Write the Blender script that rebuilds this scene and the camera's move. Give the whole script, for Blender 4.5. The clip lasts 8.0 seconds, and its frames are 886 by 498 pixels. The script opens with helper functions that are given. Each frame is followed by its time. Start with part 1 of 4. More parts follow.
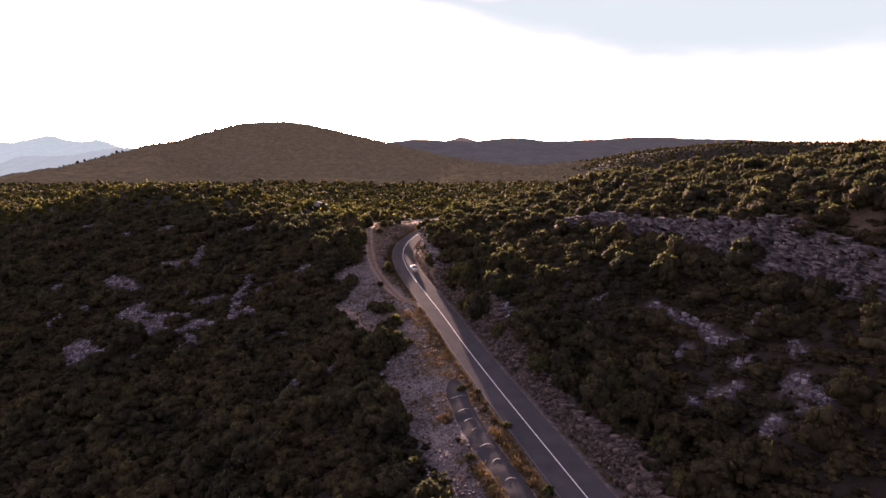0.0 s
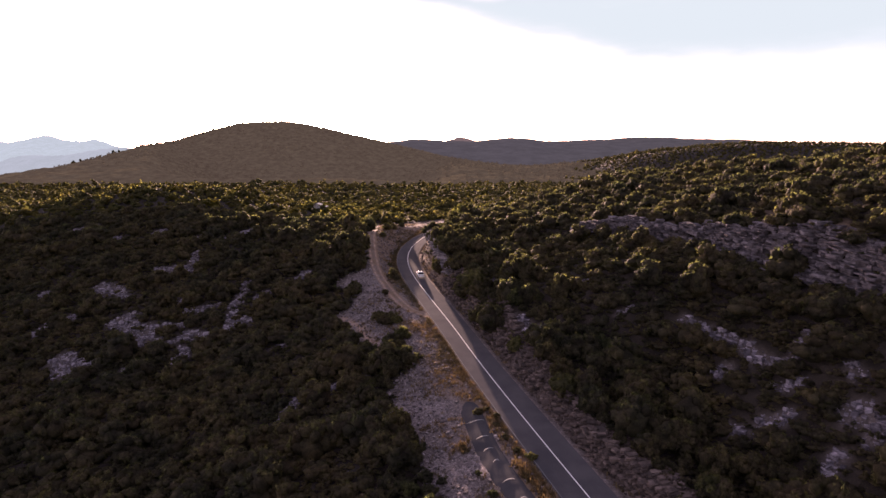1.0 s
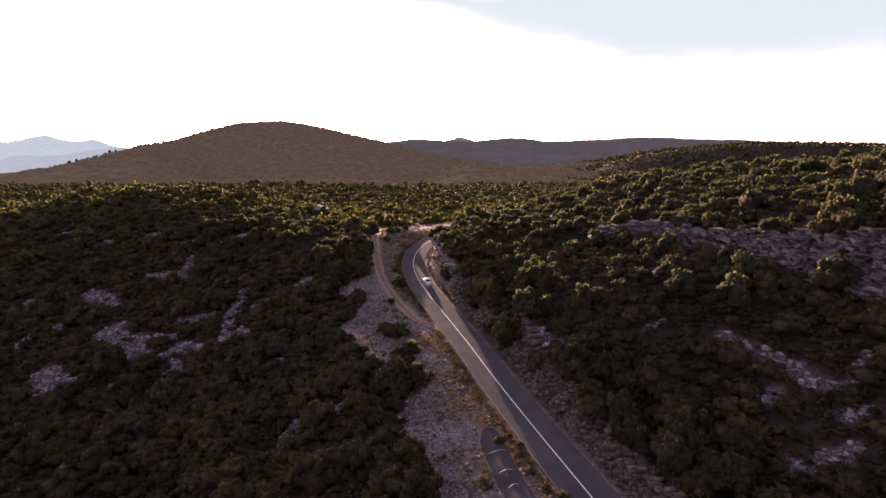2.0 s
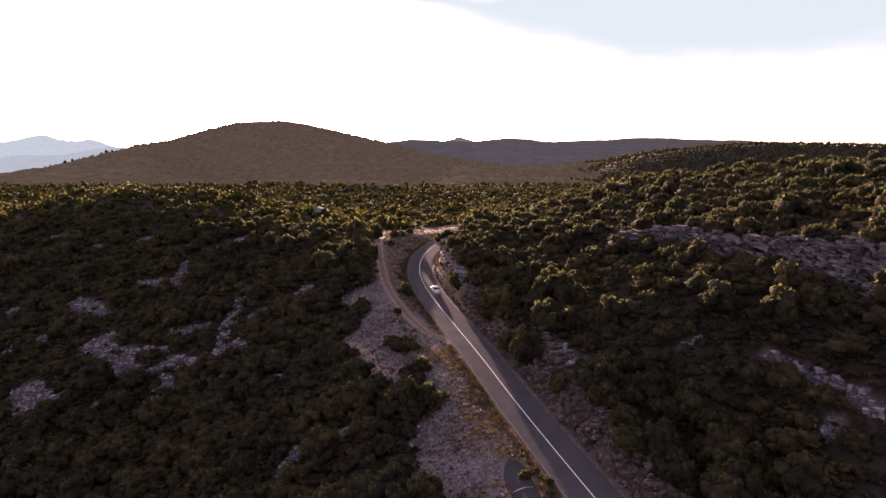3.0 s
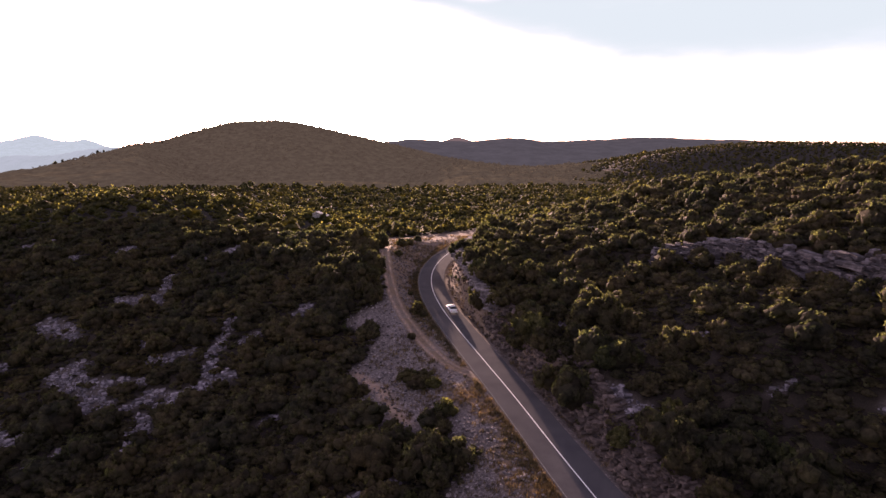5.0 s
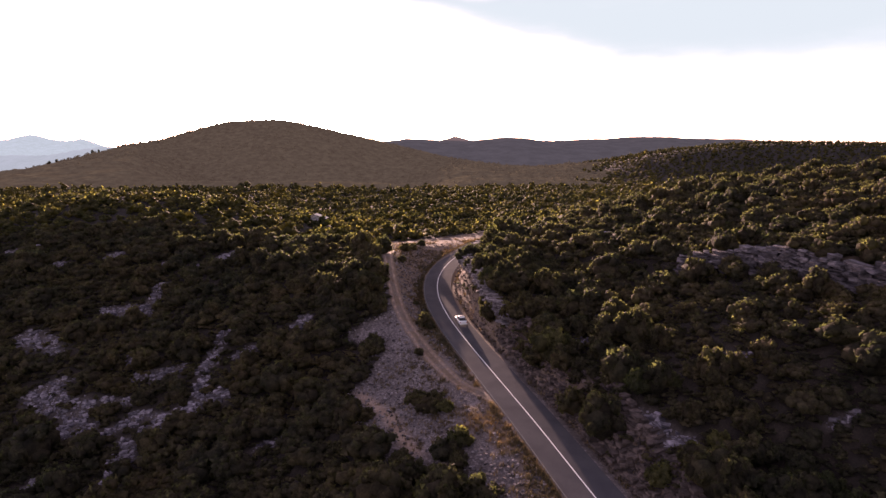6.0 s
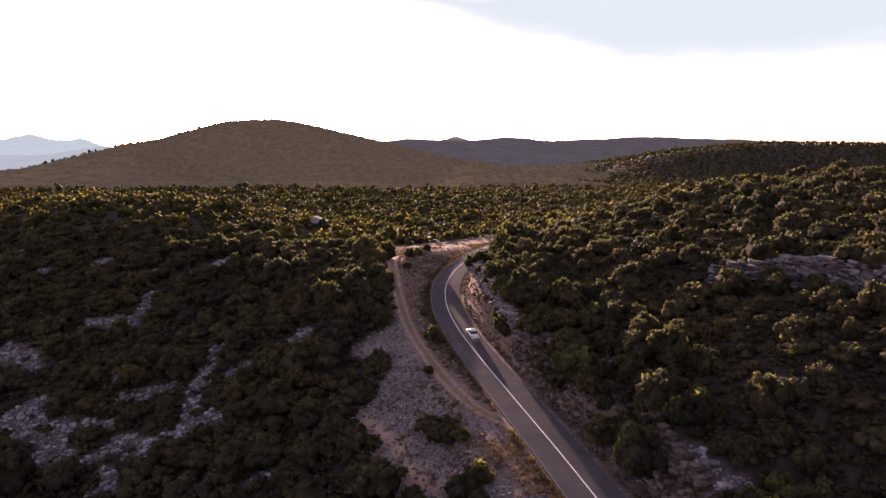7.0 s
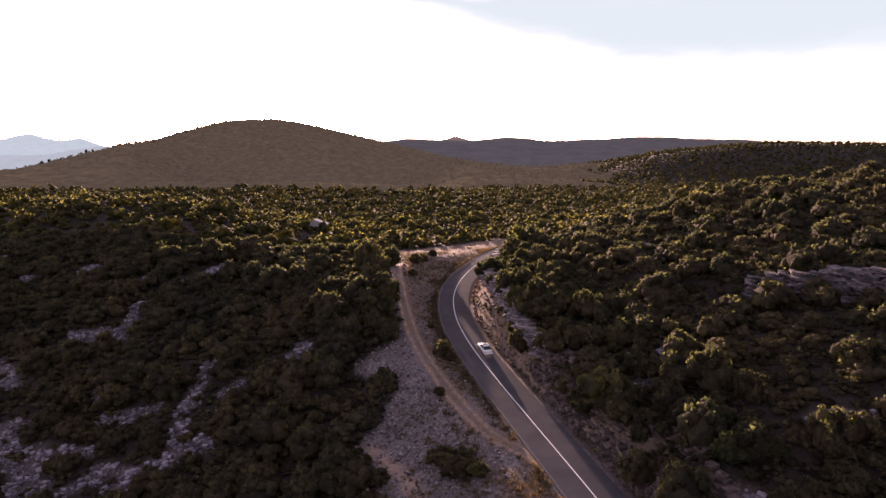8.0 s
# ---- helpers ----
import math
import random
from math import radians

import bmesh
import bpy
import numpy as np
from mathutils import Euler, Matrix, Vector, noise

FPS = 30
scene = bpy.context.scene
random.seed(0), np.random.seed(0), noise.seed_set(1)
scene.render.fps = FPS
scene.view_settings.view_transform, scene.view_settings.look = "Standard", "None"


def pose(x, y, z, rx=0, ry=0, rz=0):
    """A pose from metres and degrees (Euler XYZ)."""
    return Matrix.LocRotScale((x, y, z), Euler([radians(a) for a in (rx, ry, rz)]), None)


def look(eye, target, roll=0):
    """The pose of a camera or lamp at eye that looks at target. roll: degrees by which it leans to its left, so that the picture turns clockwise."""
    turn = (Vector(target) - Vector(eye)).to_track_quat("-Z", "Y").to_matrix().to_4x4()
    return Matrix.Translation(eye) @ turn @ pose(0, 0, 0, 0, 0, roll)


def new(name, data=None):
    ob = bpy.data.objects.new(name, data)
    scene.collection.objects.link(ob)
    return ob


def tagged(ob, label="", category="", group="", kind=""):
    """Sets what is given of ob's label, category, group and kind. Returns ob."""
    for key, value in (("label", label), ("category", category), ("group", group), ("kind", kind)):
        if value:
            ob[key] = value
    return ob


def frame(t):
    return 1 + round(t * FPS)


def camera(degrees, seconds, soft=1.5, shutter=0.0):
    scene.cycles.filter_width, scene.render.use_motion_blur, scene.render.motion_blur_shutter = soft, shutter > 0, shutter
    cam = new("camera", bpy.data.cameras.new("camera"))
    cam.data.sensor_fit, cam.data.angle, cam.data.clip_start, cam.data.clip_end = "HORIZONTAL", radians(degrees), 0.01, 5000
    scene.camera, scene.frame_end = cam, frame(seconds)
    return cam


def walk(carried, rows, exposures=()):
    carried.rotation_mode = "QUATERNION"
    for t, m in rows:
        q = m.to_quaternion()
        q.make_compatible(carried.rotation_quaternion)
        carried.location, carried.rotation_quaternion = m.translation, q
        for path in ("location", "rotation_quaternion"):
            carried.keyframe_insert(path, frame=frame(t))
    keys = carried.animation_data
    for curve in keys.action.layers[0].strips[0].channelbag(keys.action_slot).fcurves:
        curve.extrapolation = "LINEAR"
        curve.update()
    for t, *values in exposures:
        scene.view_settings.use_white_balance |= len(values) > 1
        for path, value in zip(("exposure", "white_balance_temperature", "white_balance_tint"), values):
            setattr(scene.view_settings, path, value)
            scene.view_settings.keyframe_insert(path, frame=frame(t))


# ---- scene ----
cam = camera(73.2, 8.0)
METRES, EYE, TILT, LEAN, TURN = 75.0, 37.0, -9.4, 0.0, 0.0
ROWS = [
    (0.0, 0.0, 0.0, 0.0, 0.0, 0.0, 0.0),
    (0.5, -0.0176, 0.0604, 0.0103, -0.07, -0.01, 0.0),
    (1.0, -0.0347, 0.121, 0.0207, -0.14, -0.01, -0.01),
    (1.5, -0.0517, 0.1821, 0.0307, -0.2, -0.01, -0.0),
    (3.0, -0.1035, 0.3652, 0.06, -0.39, 0.02, -0.06),
    (3.5, -0.1187, 0.4256, 0.0707, -0.46, 0.02, -0.02),
    (4.0, -0.1343, 0.4852, 0.0812, -0.51, 0.03, 0.0),
    (4.5, -0.1491, 0.5444, 0.0913, -0.58, 0.02, 0.01),
    (6.0, -0.1915, 0.7212, 0.1234, -0.9, -0.04, 0.1),
    (6.5, -0.2045, 0.78, 0.1334, -0.92, -0.06, 0.06),
    (7.0, -0.2174, 0.8386, 0.1439, -0.96, -0.05, 0.06),
    (7.5, -0.23, 0.8976, 0.154, -0.96, -0.04, 0.05),
    (8.0, -0.2409, 0.9562, 0.1635, -0.99, -0.04, 0.04),
]
walk(cam, [(t, pose(0, 0, EYE, TILT, LEAN, TURN) @ pose(METRES * x, METRES * y, METRES * z, 90 + pitch, roll, yaw)) for t, x, y, z, yaw, pitch, roll in ROWS], exposures=[(0.0, 2.04, 6640, 59.0)])

# ---------------------------------------------------------------- light
SUN_EL, SUN_AZ = 7.3, -9.6          # degrees above the horizon, and from +y towards +x
SUN_WAY = Vector((math.sin(radians(SUN_AZ)) * math.cos(radians(SUN_EL)),
                  math.cos(radians(SUN_AZ)) * math.cos(radians(SUN_EL)), math.sin(radians(SUN_EL))))
world = bpy.data.worlds.new("sky")
scene.world = world
world.use_nodes = True
wn, wl = world.node_tree.nodes, world.node_tree.links
wn.clear()
sky = wn.new("ShaderNodeTexSky")
sky.sky_type, sky.sun_disc = "NISHITA", False
sky.sun_elevation, sky.sun_rotation = radians(SUN_EL), radians(SUN_AZ)
sky.altitude, sky.air_density, sky.dust_density, sky.ozone_density = 300, 1.0, 2.5, 1.0
pale = wn.new("ShaderNodeHueSaturation")
pale.inputs["Saturation"].default_value = 0.7
wl.new(sky.outputs["Color"], pale.inputs["Color"])
where = wn.new("ShaderNodeTexCoord")
stretch = wn.new("ShaderNodeMapping")
stretch.inputs["Scale"].default_value = (2.4, 2.4, 9.0)
stretch.inputs["Location"].default_value = (0.4, 0.0, 0.3)
wl.new(where.outputs["Generated"], stretch.inputs["Vector"])
cloud = wn.new("ShaderNodeTexNoise")
cloud.inputs["Scale"].default_value, cloud.inputs["Detail"].default_value = 1.6, 7.0
wl.new(stretch.outputs["Vector"], cloud.inputs["Vector"])
veil = wn.new("ShaderNodeMix")
veil.data_type, veil.blend_type = "RGBA", "MIX"

up = wn.new("ShaderNodeSeparateXYZ")
wl.new(where.outputs["Generated"], up.inputs["Vector"])


def sums(op, a, c):
    """A maths node in the sky."""
    n = wn.new("ShaderNodeMath")
    n.operation = op
    for socket, v in zip(n.inputs, (a, c)):
        if isinstance(v, float):
            socket.default_value = v
        else:
            wl.new(v, socket)
    return n.outputs[0]


# a thin cloud sheet whose lower edge sinks away from the sun
edge = sums("ADD", sums("ADD", up.outputs["Z"], sums("MULTIPLY", sums("MINIMUM", up.outputs["X"], 0.3), 0.24)), sums("MULTIPLY", cloud.outputs["Fac"], 0.09))
high = wn.new("ShaderNodeMapRange")
high.interpolation_type = "SMOOTHSTEP"
high.inputs["From Min"].default_value, high.inputs["From Max"].default_value = 0.180, 0.300
wl.new(edge, high.inputs["Value"])
streak = wn.new("ShaderNodeMapRange")
streak.inputs["From Min"].default_value, streak.inputs["From Max"].default_value = 0.64, 0.44
streak.inputs["To Min"].default_value = 0.45
wl.new(cloud.outputs["Fac"], streak.inputs["Value"])
thin_air = sums("SUBTRACT", 1.0, sums("MULTIPLY", high.outputs["Result"], streak.outputs["Result"]))
wl.new(sums("SUBTRACT", 1.0, sums("POWER", thin_air, 3.5)), veil.inputs[0])
wl.new(pale.outputs["Color"], veil.inputs[6])
# the sheet is grey where the low sun shines through it; overhead, unseen, it is dimmed to lower the fill light
overhead = wn.new("ShaderNodeMapRange")
overhead.inputs["From Min"].default_value, overhead.inputs["From Max"].default_value = 0.22, 0.42
wl.new(up.outputs["Z"], overhead.inputs["Value"])
sheet = wn.new("ShaderNodeMix")
sheet.data_type = "RGBA"
sheet.inputs[6].default_value, sheet.inputs[7].default_value = (0.98, 1.48, 1.28, 1), (0.72, 0.84, 0.92, 1)
wl.new(overhead.outputs["Result"], sheet.inputs[0])
wl.new(sheet.outputs[2], veil.inputs[7])
back = wn.new("ShaderNodeBackground")
back.inputs["Strength"].default_value = 0.15
wl.new(veil.outputs[2], back.inputs["Color"])
wout = wn.new("ShaderNodeOutputWorld")
wl.new(back.outputs["Background"], wout.inputs["Surface"])

sun = new("sun", bpy.data.lights.new("sun", "SUN"))
sun.data.energy, sun.data.angle, sun.data.color = 3.5, radians(0.53), (1.0, 0.83, 0.54)
sun.matrix_world = look(SUN_WAY * 500, (0, 0, 0))


# ---------------------------------------------------------------- materials
def material(name, rough=0.9, metal=0.0):
    """A node material: returns it, its nodes, its links and its main shader."""
    m = bpy.data.materials.new(name)
    m.use_nodes = True
    b = m.node_tree.nodes["Principled BSDF"]
    b.inputs["Roughness"].default_value, b.inputs["Metallic"].default_value = rough, metal
    b.inputs["Specular IOR Level"].default_value = 0.3
    return m, m.node_tree.nodes, m.node_tree.links, b


def noise_of(nodes, links, scale, detail=5.0, rough=0.6, coords=None):
    n = nodes.new("ShaderNodeTexNoise")
    n.inputs["Scale"].default_value, n.inputs["Detail"].default_value, n.inputs["Roughness"].default_value = scale, detail, rough
    if coords is None:
        coords = nodes.new("ShaderNodeTexCoord").outputs["Object"]
    links.new(coords, n.inputs["Vector"])
    return n.outputs["Fac"]


def ramp_of(nodes, links, fac, stops):
    r = nodes.new("ShaderNodeValToRGB")
    e = r.color_ramp.elements
    while len(e) < len(stops):
        e.new(0.5)
    for k, (p, c) in enumerate(stops):
        e[k].position, e[k].color = p, (*c, 1)
    links.new(fac, r.inputs["Fac"])
    return r.outputs["Color"]


def mix_of(nodes, links, fac, a, b, mode="MIX"):
    x = nodes.new("ShaderNodeMix")
    x.data_type, x.blend_type = "RGBA", mode
    for socket, v in ((x.inputs[0], fac), (x.inputs[6], a), (x.inputs[7], b)):
        if isinstance(v, (int, float)):
            socket.default_value = v
        elif isinstance(v, tuple):
            socket.default_value = (*v, 1)
        else:
            links.new(v, socket)
    return x.outputs[2]


def bump_of(nodes, links, b, height, strength, distance):
    n = nodes.new("ShaderNodeBump")
    n.inputs["Strength"].default_value, n.inputs["Distance"].default_value = strength, distance
    links.new(height, n.inputs["Height"])
    links.new(n.outputs["Normal"], b.inputs["Normal"])


def plain(name, colour, rough=0.6, metal=0.0, scale=3.0, spread=0.25):
    """Paint, metal, rubber: one colour with a little unevenness."""
    m, nodes, links, b = material(name, rough, metal)
    f = noise_of(nodes, links, scale)
    lo, hi = tuple(c * (1 - spread) for c in colour), tuple(min(1, c * (1 + spread)) for c in colour)
    links.new(ramp_of(nodes, links, f, ((0.3, lo), (0.7, hi))), b.inputs["Base Color"])
    return m


def foliage_material(name, dark, light, through_colour, thin=0.45):
    m, nodes, links, b = material(name, 0.75)
    b.inputs["Specular IOR Level"].default_value = 0.06
    geo = nodes.new("ShaderNodeNewGeometry")
    info = nodes.new("ShaderNodeObjectInfo")
    big = noise_of(nodes, links, 0.07, 4.0, 0.6, geo.outputs["Position"])
    add = nodes.new("ShaderNodeMath")
    add.operation = "ADD"
    links.new(geo.outputs["Random Per Island"], add.inputs[0])
    links.new(info.outputs["Random"], add.inputs[1])
    half = nodes.new("ShaderNodeMath")
    half.operation = "FRACT"
    links.new(add.outputs[0], half.inputs[0])
    own = ramp_of(nodes, links, half.outputs[0], ((0.0, dark), (1.0, light)))
    wide = ramp_of(nodes, links, big, ((0.35, (0.65, 0.72, 0.7)), (0.65, (1.15, 1.05, 0.85))))
    col = mix_of(nodes, links, 1.0, own, wide, "MULTIPLY")
    fine = noise_of(nodes, links, 1.7, 6.0, 0.75, geo.outputs["Position"])
    col = mix_of(nodes, links, 1.0, col, ramp_of(nodes, links, fine, ((0.36, (0.6, 0.6, 0.6)), (0.66, (1.25, 1.25, 1.2)))), "MULTIPLY")
    clump = noise_of(nodes, links, 0.42, 2.0, 0.5, geo.outputs["Position"])
    col = mix_of(nodes, links, 1.0, col, ramp_of(nodes, links, clump, ((0.36, (0.66, 0.7, 0.72)), (0.64, (1.28, 1.24, 1.15)))), "MULTIPLY")
    links.new(col, b.inputs["Base Color"])
    bump_of(nodes, links, b, noise_of(nodes, links, 3.2, 5.0, 0.7, geo.outputs["Position"]), 0.5, 0.3)
    t = nodes.new("ShaderNodeBsdfTranslucent")
    links.new(mix_of(nodes, links, 1.0, col, through_colour, "MULTIPLY"), t.inputs["Color"])
    s = nodes.new("ShaderNodeMixShader")
    s.inputs[0].default_value = thin
    links.new(b.outputs[0], s.inputs[1])
    links.new(t.outputs[0], s.inputs[2])
    links.new(s.outputs[0], nodes["Material Output"].inputs["Surface"])
    return m


M_LEAF = foliage_material("maquis_leaves", (0.054, 0.042, 0.034), (0.096, 0.078, 0.058), (2.1, 2.95, 1.35), thin=0.5)
# yellower copy paints sunlight on shrubs marked sunny; some are yellow-green by nature
M_LEAF_YELLOW = foliage_material("sunny_yellow_leaves", (0.058, 0.054, 0.034), (0.10, 0.094, 0.056), (2.3, 2.8, 1.25), thin=0.5)
# far leaf copy painted paler and yellower to stand for sun glare
M_FAR_LEAF_BRIGHT = foliage_material("far_maquis_bright", (0.070, 0.062, 0.037), (0.118, 0.104, 0.060), (2.8, 3.2, 1.35), 0.55)
M_DRY = foliage_material("dry_grass", (0.105, 0.083, 0.058), (0.21, 0.170, 0.118), (1.3, 1.1, 0.8))
M_BARK = plain("bark", (0.11, 0.085, 0.065), 0.95, scale=8.0)


def rock_material(name, lo, hi):
    m, nodes, links, b = material(name, 0.95)
    geo = nodes.new("ShaderNodeNewGeometry")
    info = nodes.new("ShaderNodeObjectInfo")
    p = geo.outputs["Position"]
    f = noise_of(nodes, links, 0.9, 8.0, 0.65, p)
    c = ramp_of(nodes, links, f, ((0.32, lo), (0.62, hi)))
    add = nodes.new("ShaderNodeMath")
    add.operation = "ADD"
    links.new(geo.outputs["Random Per Island"], add.inputs[0])
    links.new(info.outputs["Random"], add.inputs[1])
    frac = nodes.new("ShaderNodeMath")
    frac.operation = "FRACT"
    links.new(add.outputs[0], frac.inputs[0])
    flat = nodes.new("ShaderNodeMapping")
    flat.inputs["Scale"].default_value = (0.5, 0.5, 4.5)
    links.new(p, flat.inputs["Vector"])
    beds = noise_of(nodes, links, 1.1, 6.0, 0.7, flat.outputs["Vector"])
    c = mix_of(nodes, links, 1.0, c, ramp_of(nodes, links, beds, ((0.38, (0.38, 0.37, 0.38)), (0.52, (0.95, 0.94, 0.94)), (0.68, (1.25, 1.22, 1.22)))), "MULTIPLY")
    tone = ramp_of(nodes, links, frac.outputs[0], ((0.0, (0.42, 0.40, 0.42)), (1.0, (1.2, 1.15, 1.15))))
    links.new(mix_of(nodes, links, 1.0, c, tone, "MULTIPLY"), b.inputs["Base Color"])
    bump_of(nodes, links, b, mix_of(nodes, links, 0.5, noise_of(nodes, links, 3.5, 8.0, 0.7, p), beds), 1.0, 0.25)
    return m


M_ROCK = rock_material("limestone", (0.08, 0.072, 0.083), (0.35, 0.322, 0.354))
M_CLIFF = rock_material("cliff_limestone", (0.052, 0.046, 0.048), (0.205, 0.183, 0.190))
M_BANK_STONE = rock_material("bank_stone", (0.058, 0.043, 0.036), (0.165, 0.127, 0.110))
M_RUBBLE = rock_material("limestone_rubble", (0.115, 0.10, 0.098), (0.33, 0.292, 0.287))


def ground_material():
    """Stony red-brown soil, with pale gravel, dry grass and bare rock by the mesh's own masks."""
    m, nodes, links, b = material("stony_soil", 0.97)
    p = nodes.new("ShaderNodeNewGeometry").outputs["Position"]

    def mask(name):
        a = nodes.new("ShaderNodeAttribute")
        a.attribute_name = name
        return a.outputs["Fac"]
    # soil colour is painted darker to stand for deep shade between shrubs
    soil = ramp_of(nodes, links, noise_of(nodes, links, 0.35, 8.0, 0.65, p),
                   ((0.30, (0.020, 0.015, 0.011)), (0.55, (0.036, 0.026, 0.018)), (0.75, (0.056, 0.042, 0.032))))
    gravel = ramp_of(nodes, links, noise_of(nodes, links, 2.6, 9.0, 0.75, p),
                     ((0.32, (0.060, 0.049, 0.047)), (0.52, (0.162, 0.136, 0.132)), (0.66, (0.37, 0.325, 0.315))))
    wide = ramp_of(nodes, links, noise_of(nodes, links, 0.16, 5.0, 0.6, p), ((0.35, (0.72, 0.68, 0.66)), (0.65, (1.1, 1.05, 1.05))))
    gravel = mix_of(nodes, links, 1.0, gravel, wide, "MULTIPLY")
    dirt = ramp_of(nodes, links, noise_of(nodes, links, 0.8, 7.0, 0.6, p),
                   ((0.32, (0.27, 0.165, 0.11)), (0.68, (0.46, 0.32, 0.23))))
    straw = ramp_of(nodes, links, noise_of(nodes, links, 1.8, 8.0, 0.7, p),
                    ((0.30, (0.09, 0.06, 0.04)), (0.68, (0.25, 0.165, 0.105))))
    crumbs = ramp_of(nodes, links, noise_of(nodes, links, 4.5, 6.0, 0.8, p), ((0.42, (0.55, 0.55, 0.55)), (0.58, (1.0, 1.0, 1.0)), (0.70, (2.1, 2.0, 1.95))))
    soil = mix_of(nodes, links, 1.0, soil, crumbs, "MULTIPLY")
    c = mix_of(nodes, links, mask("gravel"), soil, gravel)
    c = mix_of(nodes, links, mask("straw"), c, straw)
    c = mix_of(nodes, links, mask("dirt"), c, dirt)
    links.new(c, b.inputs["Base Color"])
    bump_of(nodes, links, b, noise_of(nodes, links, 3.0, 10.0, 0.75, p), 1.0, 0.18)
    return m


M_GROUND = ground_material()


def asphalt_material(name, lo, hi, rough):
    m, nodes, links, b = material(name, rough)
    b.inputs["Specular IOR Level"].default_value = 0.06
    p = nodes.new("ShaderNodeNewGeometry").outputs["Position"]
    grain = ramp_of(nodes, links, noise_of(nodes, links, 14.0, 6.0, 0.7, p), ((0.3, lo), (0.7, hi)))
    wide = ramp_of(nodes, links, noise_of(nodes, links, 0.22, 5.0, 0.6, p), ((0.35, (0.82, 0.82, 0.84)), (0.65, (1.15, 1.13, 1.1))))
    links.new(mix_of(nodes, links, 1.0, grain, wide, "MULTIPLY"), b.inputs["Base Color"])
    bump_of(nodes, links, b, noise_of(nodes, links, 22.0, 5.0, 0.7, p), 0.5, 0.02)
    return m


M_ASPHALT = asphalt_material("asphalt", (0.048, 0.0455, 0.0495), (0.086, 0.082, 0.088), 0.95)
M_OLD_ASPHALT = asphalt_material("old_asphalt", (0.034, 0.032, 0.036), (0.064, 0.061, 0.066), 0.9)
M_LINE = plain("road_paint", (0.84, 0.83, 0.80), 0.6, scale=5.0, spread=0.12)
M_EDGE = plain("faded_road_paint", (0.15, 0.145, 0.145), 0.9, scale=4.0, spread=0.4)
M_WORN = plain("worn_road_paint", (0.24, 0.235, 0.23), 0.8, scale=6.0, spread=0.3)


# ---------------------------------------------------------------- helpers
def part(name, bm, mat, parent=None, label=""):
    """A bmesh as one mesh object, under a thing or a part."""
    me = bpy.data.meshes.new(name)
    bm.to_mesh(me)
    bm.free()
    me.materials.append(mat)
    ob = new(name, me)
    ob.parent = parent
    return tagged(ob, label)


def mesh_of(name, verts, faces, mat, smooth=True):
    """A mesh from arrays: verts n x 3, faces m x 3 or m x 4."""
    me = bpy.data.meshes.new(name)
    n, k = faces.shape
    me.vertices.add(len(verts))
    me.vertices.foreach_set("co", np.ascontiguousarray(verts, dtype=np.float32).ravel())
    me.loops.add(n * k)
    me.loops.foreach_set("vertex_index", np.ascontiguousarray(faces, dtype=np.int32).ravel())
    me.polygons.add(n)
    me.polygons.foreach_set("loop_start", np.arange(0, n * k, k, dtype=np.int32))
    me.polygons.foreach_set("use_smooth", np.full(n, smooth))
    me.update(calc_edges=True)
    me.materials.append(mat)
    return me


def step(a, b, v):
    t = np.clip((v - a) / (b - a), 0, 1)
    return t * t * (3 - 2 * t)


TABLE = np.random.RandomState(5).rand(256, 256)


def wave(x, y, size, seed=0):
    """Smooth value noise in 0..1 of the given size in metres."""
    u, v = np.asarray(x, float) / size + 17.3 * seed, np.asarray(y, float) / size + 41.7 * seed
    i, j = np.floor(u).astype(int), np.floor(v).astype(int)
    u, v = u - i, v - j
    u, v = u * u * (3 - 2 * u), v * v * (3 - 2 * v)
    a, b, c, d = TABLE[i & 255, j & 255], TABLE[(i + 1) & 255, j & 255], TABLE[i & 255, (j + 1) & 255], TABLE[(i + 1) & 255, (j + 1) & 255]
    return (a * (1 - u) + b * u) * (1 - v) + (c * (1 - u) + d * u) * v


def fbm(x, y, size, seed=0, octaves=4):
    return sum(wave(x, y, size / 2 ** k, seed + k) * 0.5 ** k for k in range(octaves)) / (2 - 0.5 ** (octaves - 1))


# ---------------------------------------------------------------- the road's line and the lie of the land
# y along the valley, x and height of the road's centre line
ROAD = np.array([(-60, 56, -13), (20, 31, -8.1), (55, 21.2, -5.9), (75, 15.6, -4.7), (95, 10.0, -3.4), (115, 4.7, -2.15), (135, -0.15, -0.9),
                 (150, -4.1, 0.05), (165, -8.0, 1.0), (180, -11.4, 2.0), (195, -13.3, 3.0), (210, -12.9, 4.1), (225, -9.6, 5.25),
                 (240, -3.4, 6.4), (252, 2.9, 6.9), (258, 7.8, 7.0), (263, 14, 7.0), (268, 23, 6.9), (275, 38, 6.7), (300, 96, 6.0), (340, 190, 5.5)])
HALF = 3.45                          # half the asphalt's width


def line_of(nodes, ys):
    """A smooth curve through the nodes (first column rising), at ys."""
    y, out = nodes[:, 0], []
    k = np.clip(np.searchsorted(y, ys) - 1, 0, len(y) - 2)
    t = np.clip((ys - y[k]) / (y[k + 1] - y[k]), 0, 1)
    for c in range(1, nodes.shape[1]):
        v = nodes[:, c]
        g = np.gradient(v, y)
        d = y[k + 1] - y[k]
        out.append((2 * t**3 - 3 * t**2 + 1) * v[k] + (t**3 - 2 * t**2 + t) * d * g[k]
                   + (3 * t**2 - 2 * t**3) * v[k + 1] + (t**3 - t**2) * d * g[k + 1])
    return out


RY = np.arange(-60, 340.5, 0.5)
RX, RZ = line_of(ROAD, RY)
RS = np.gradient(RX, RY)
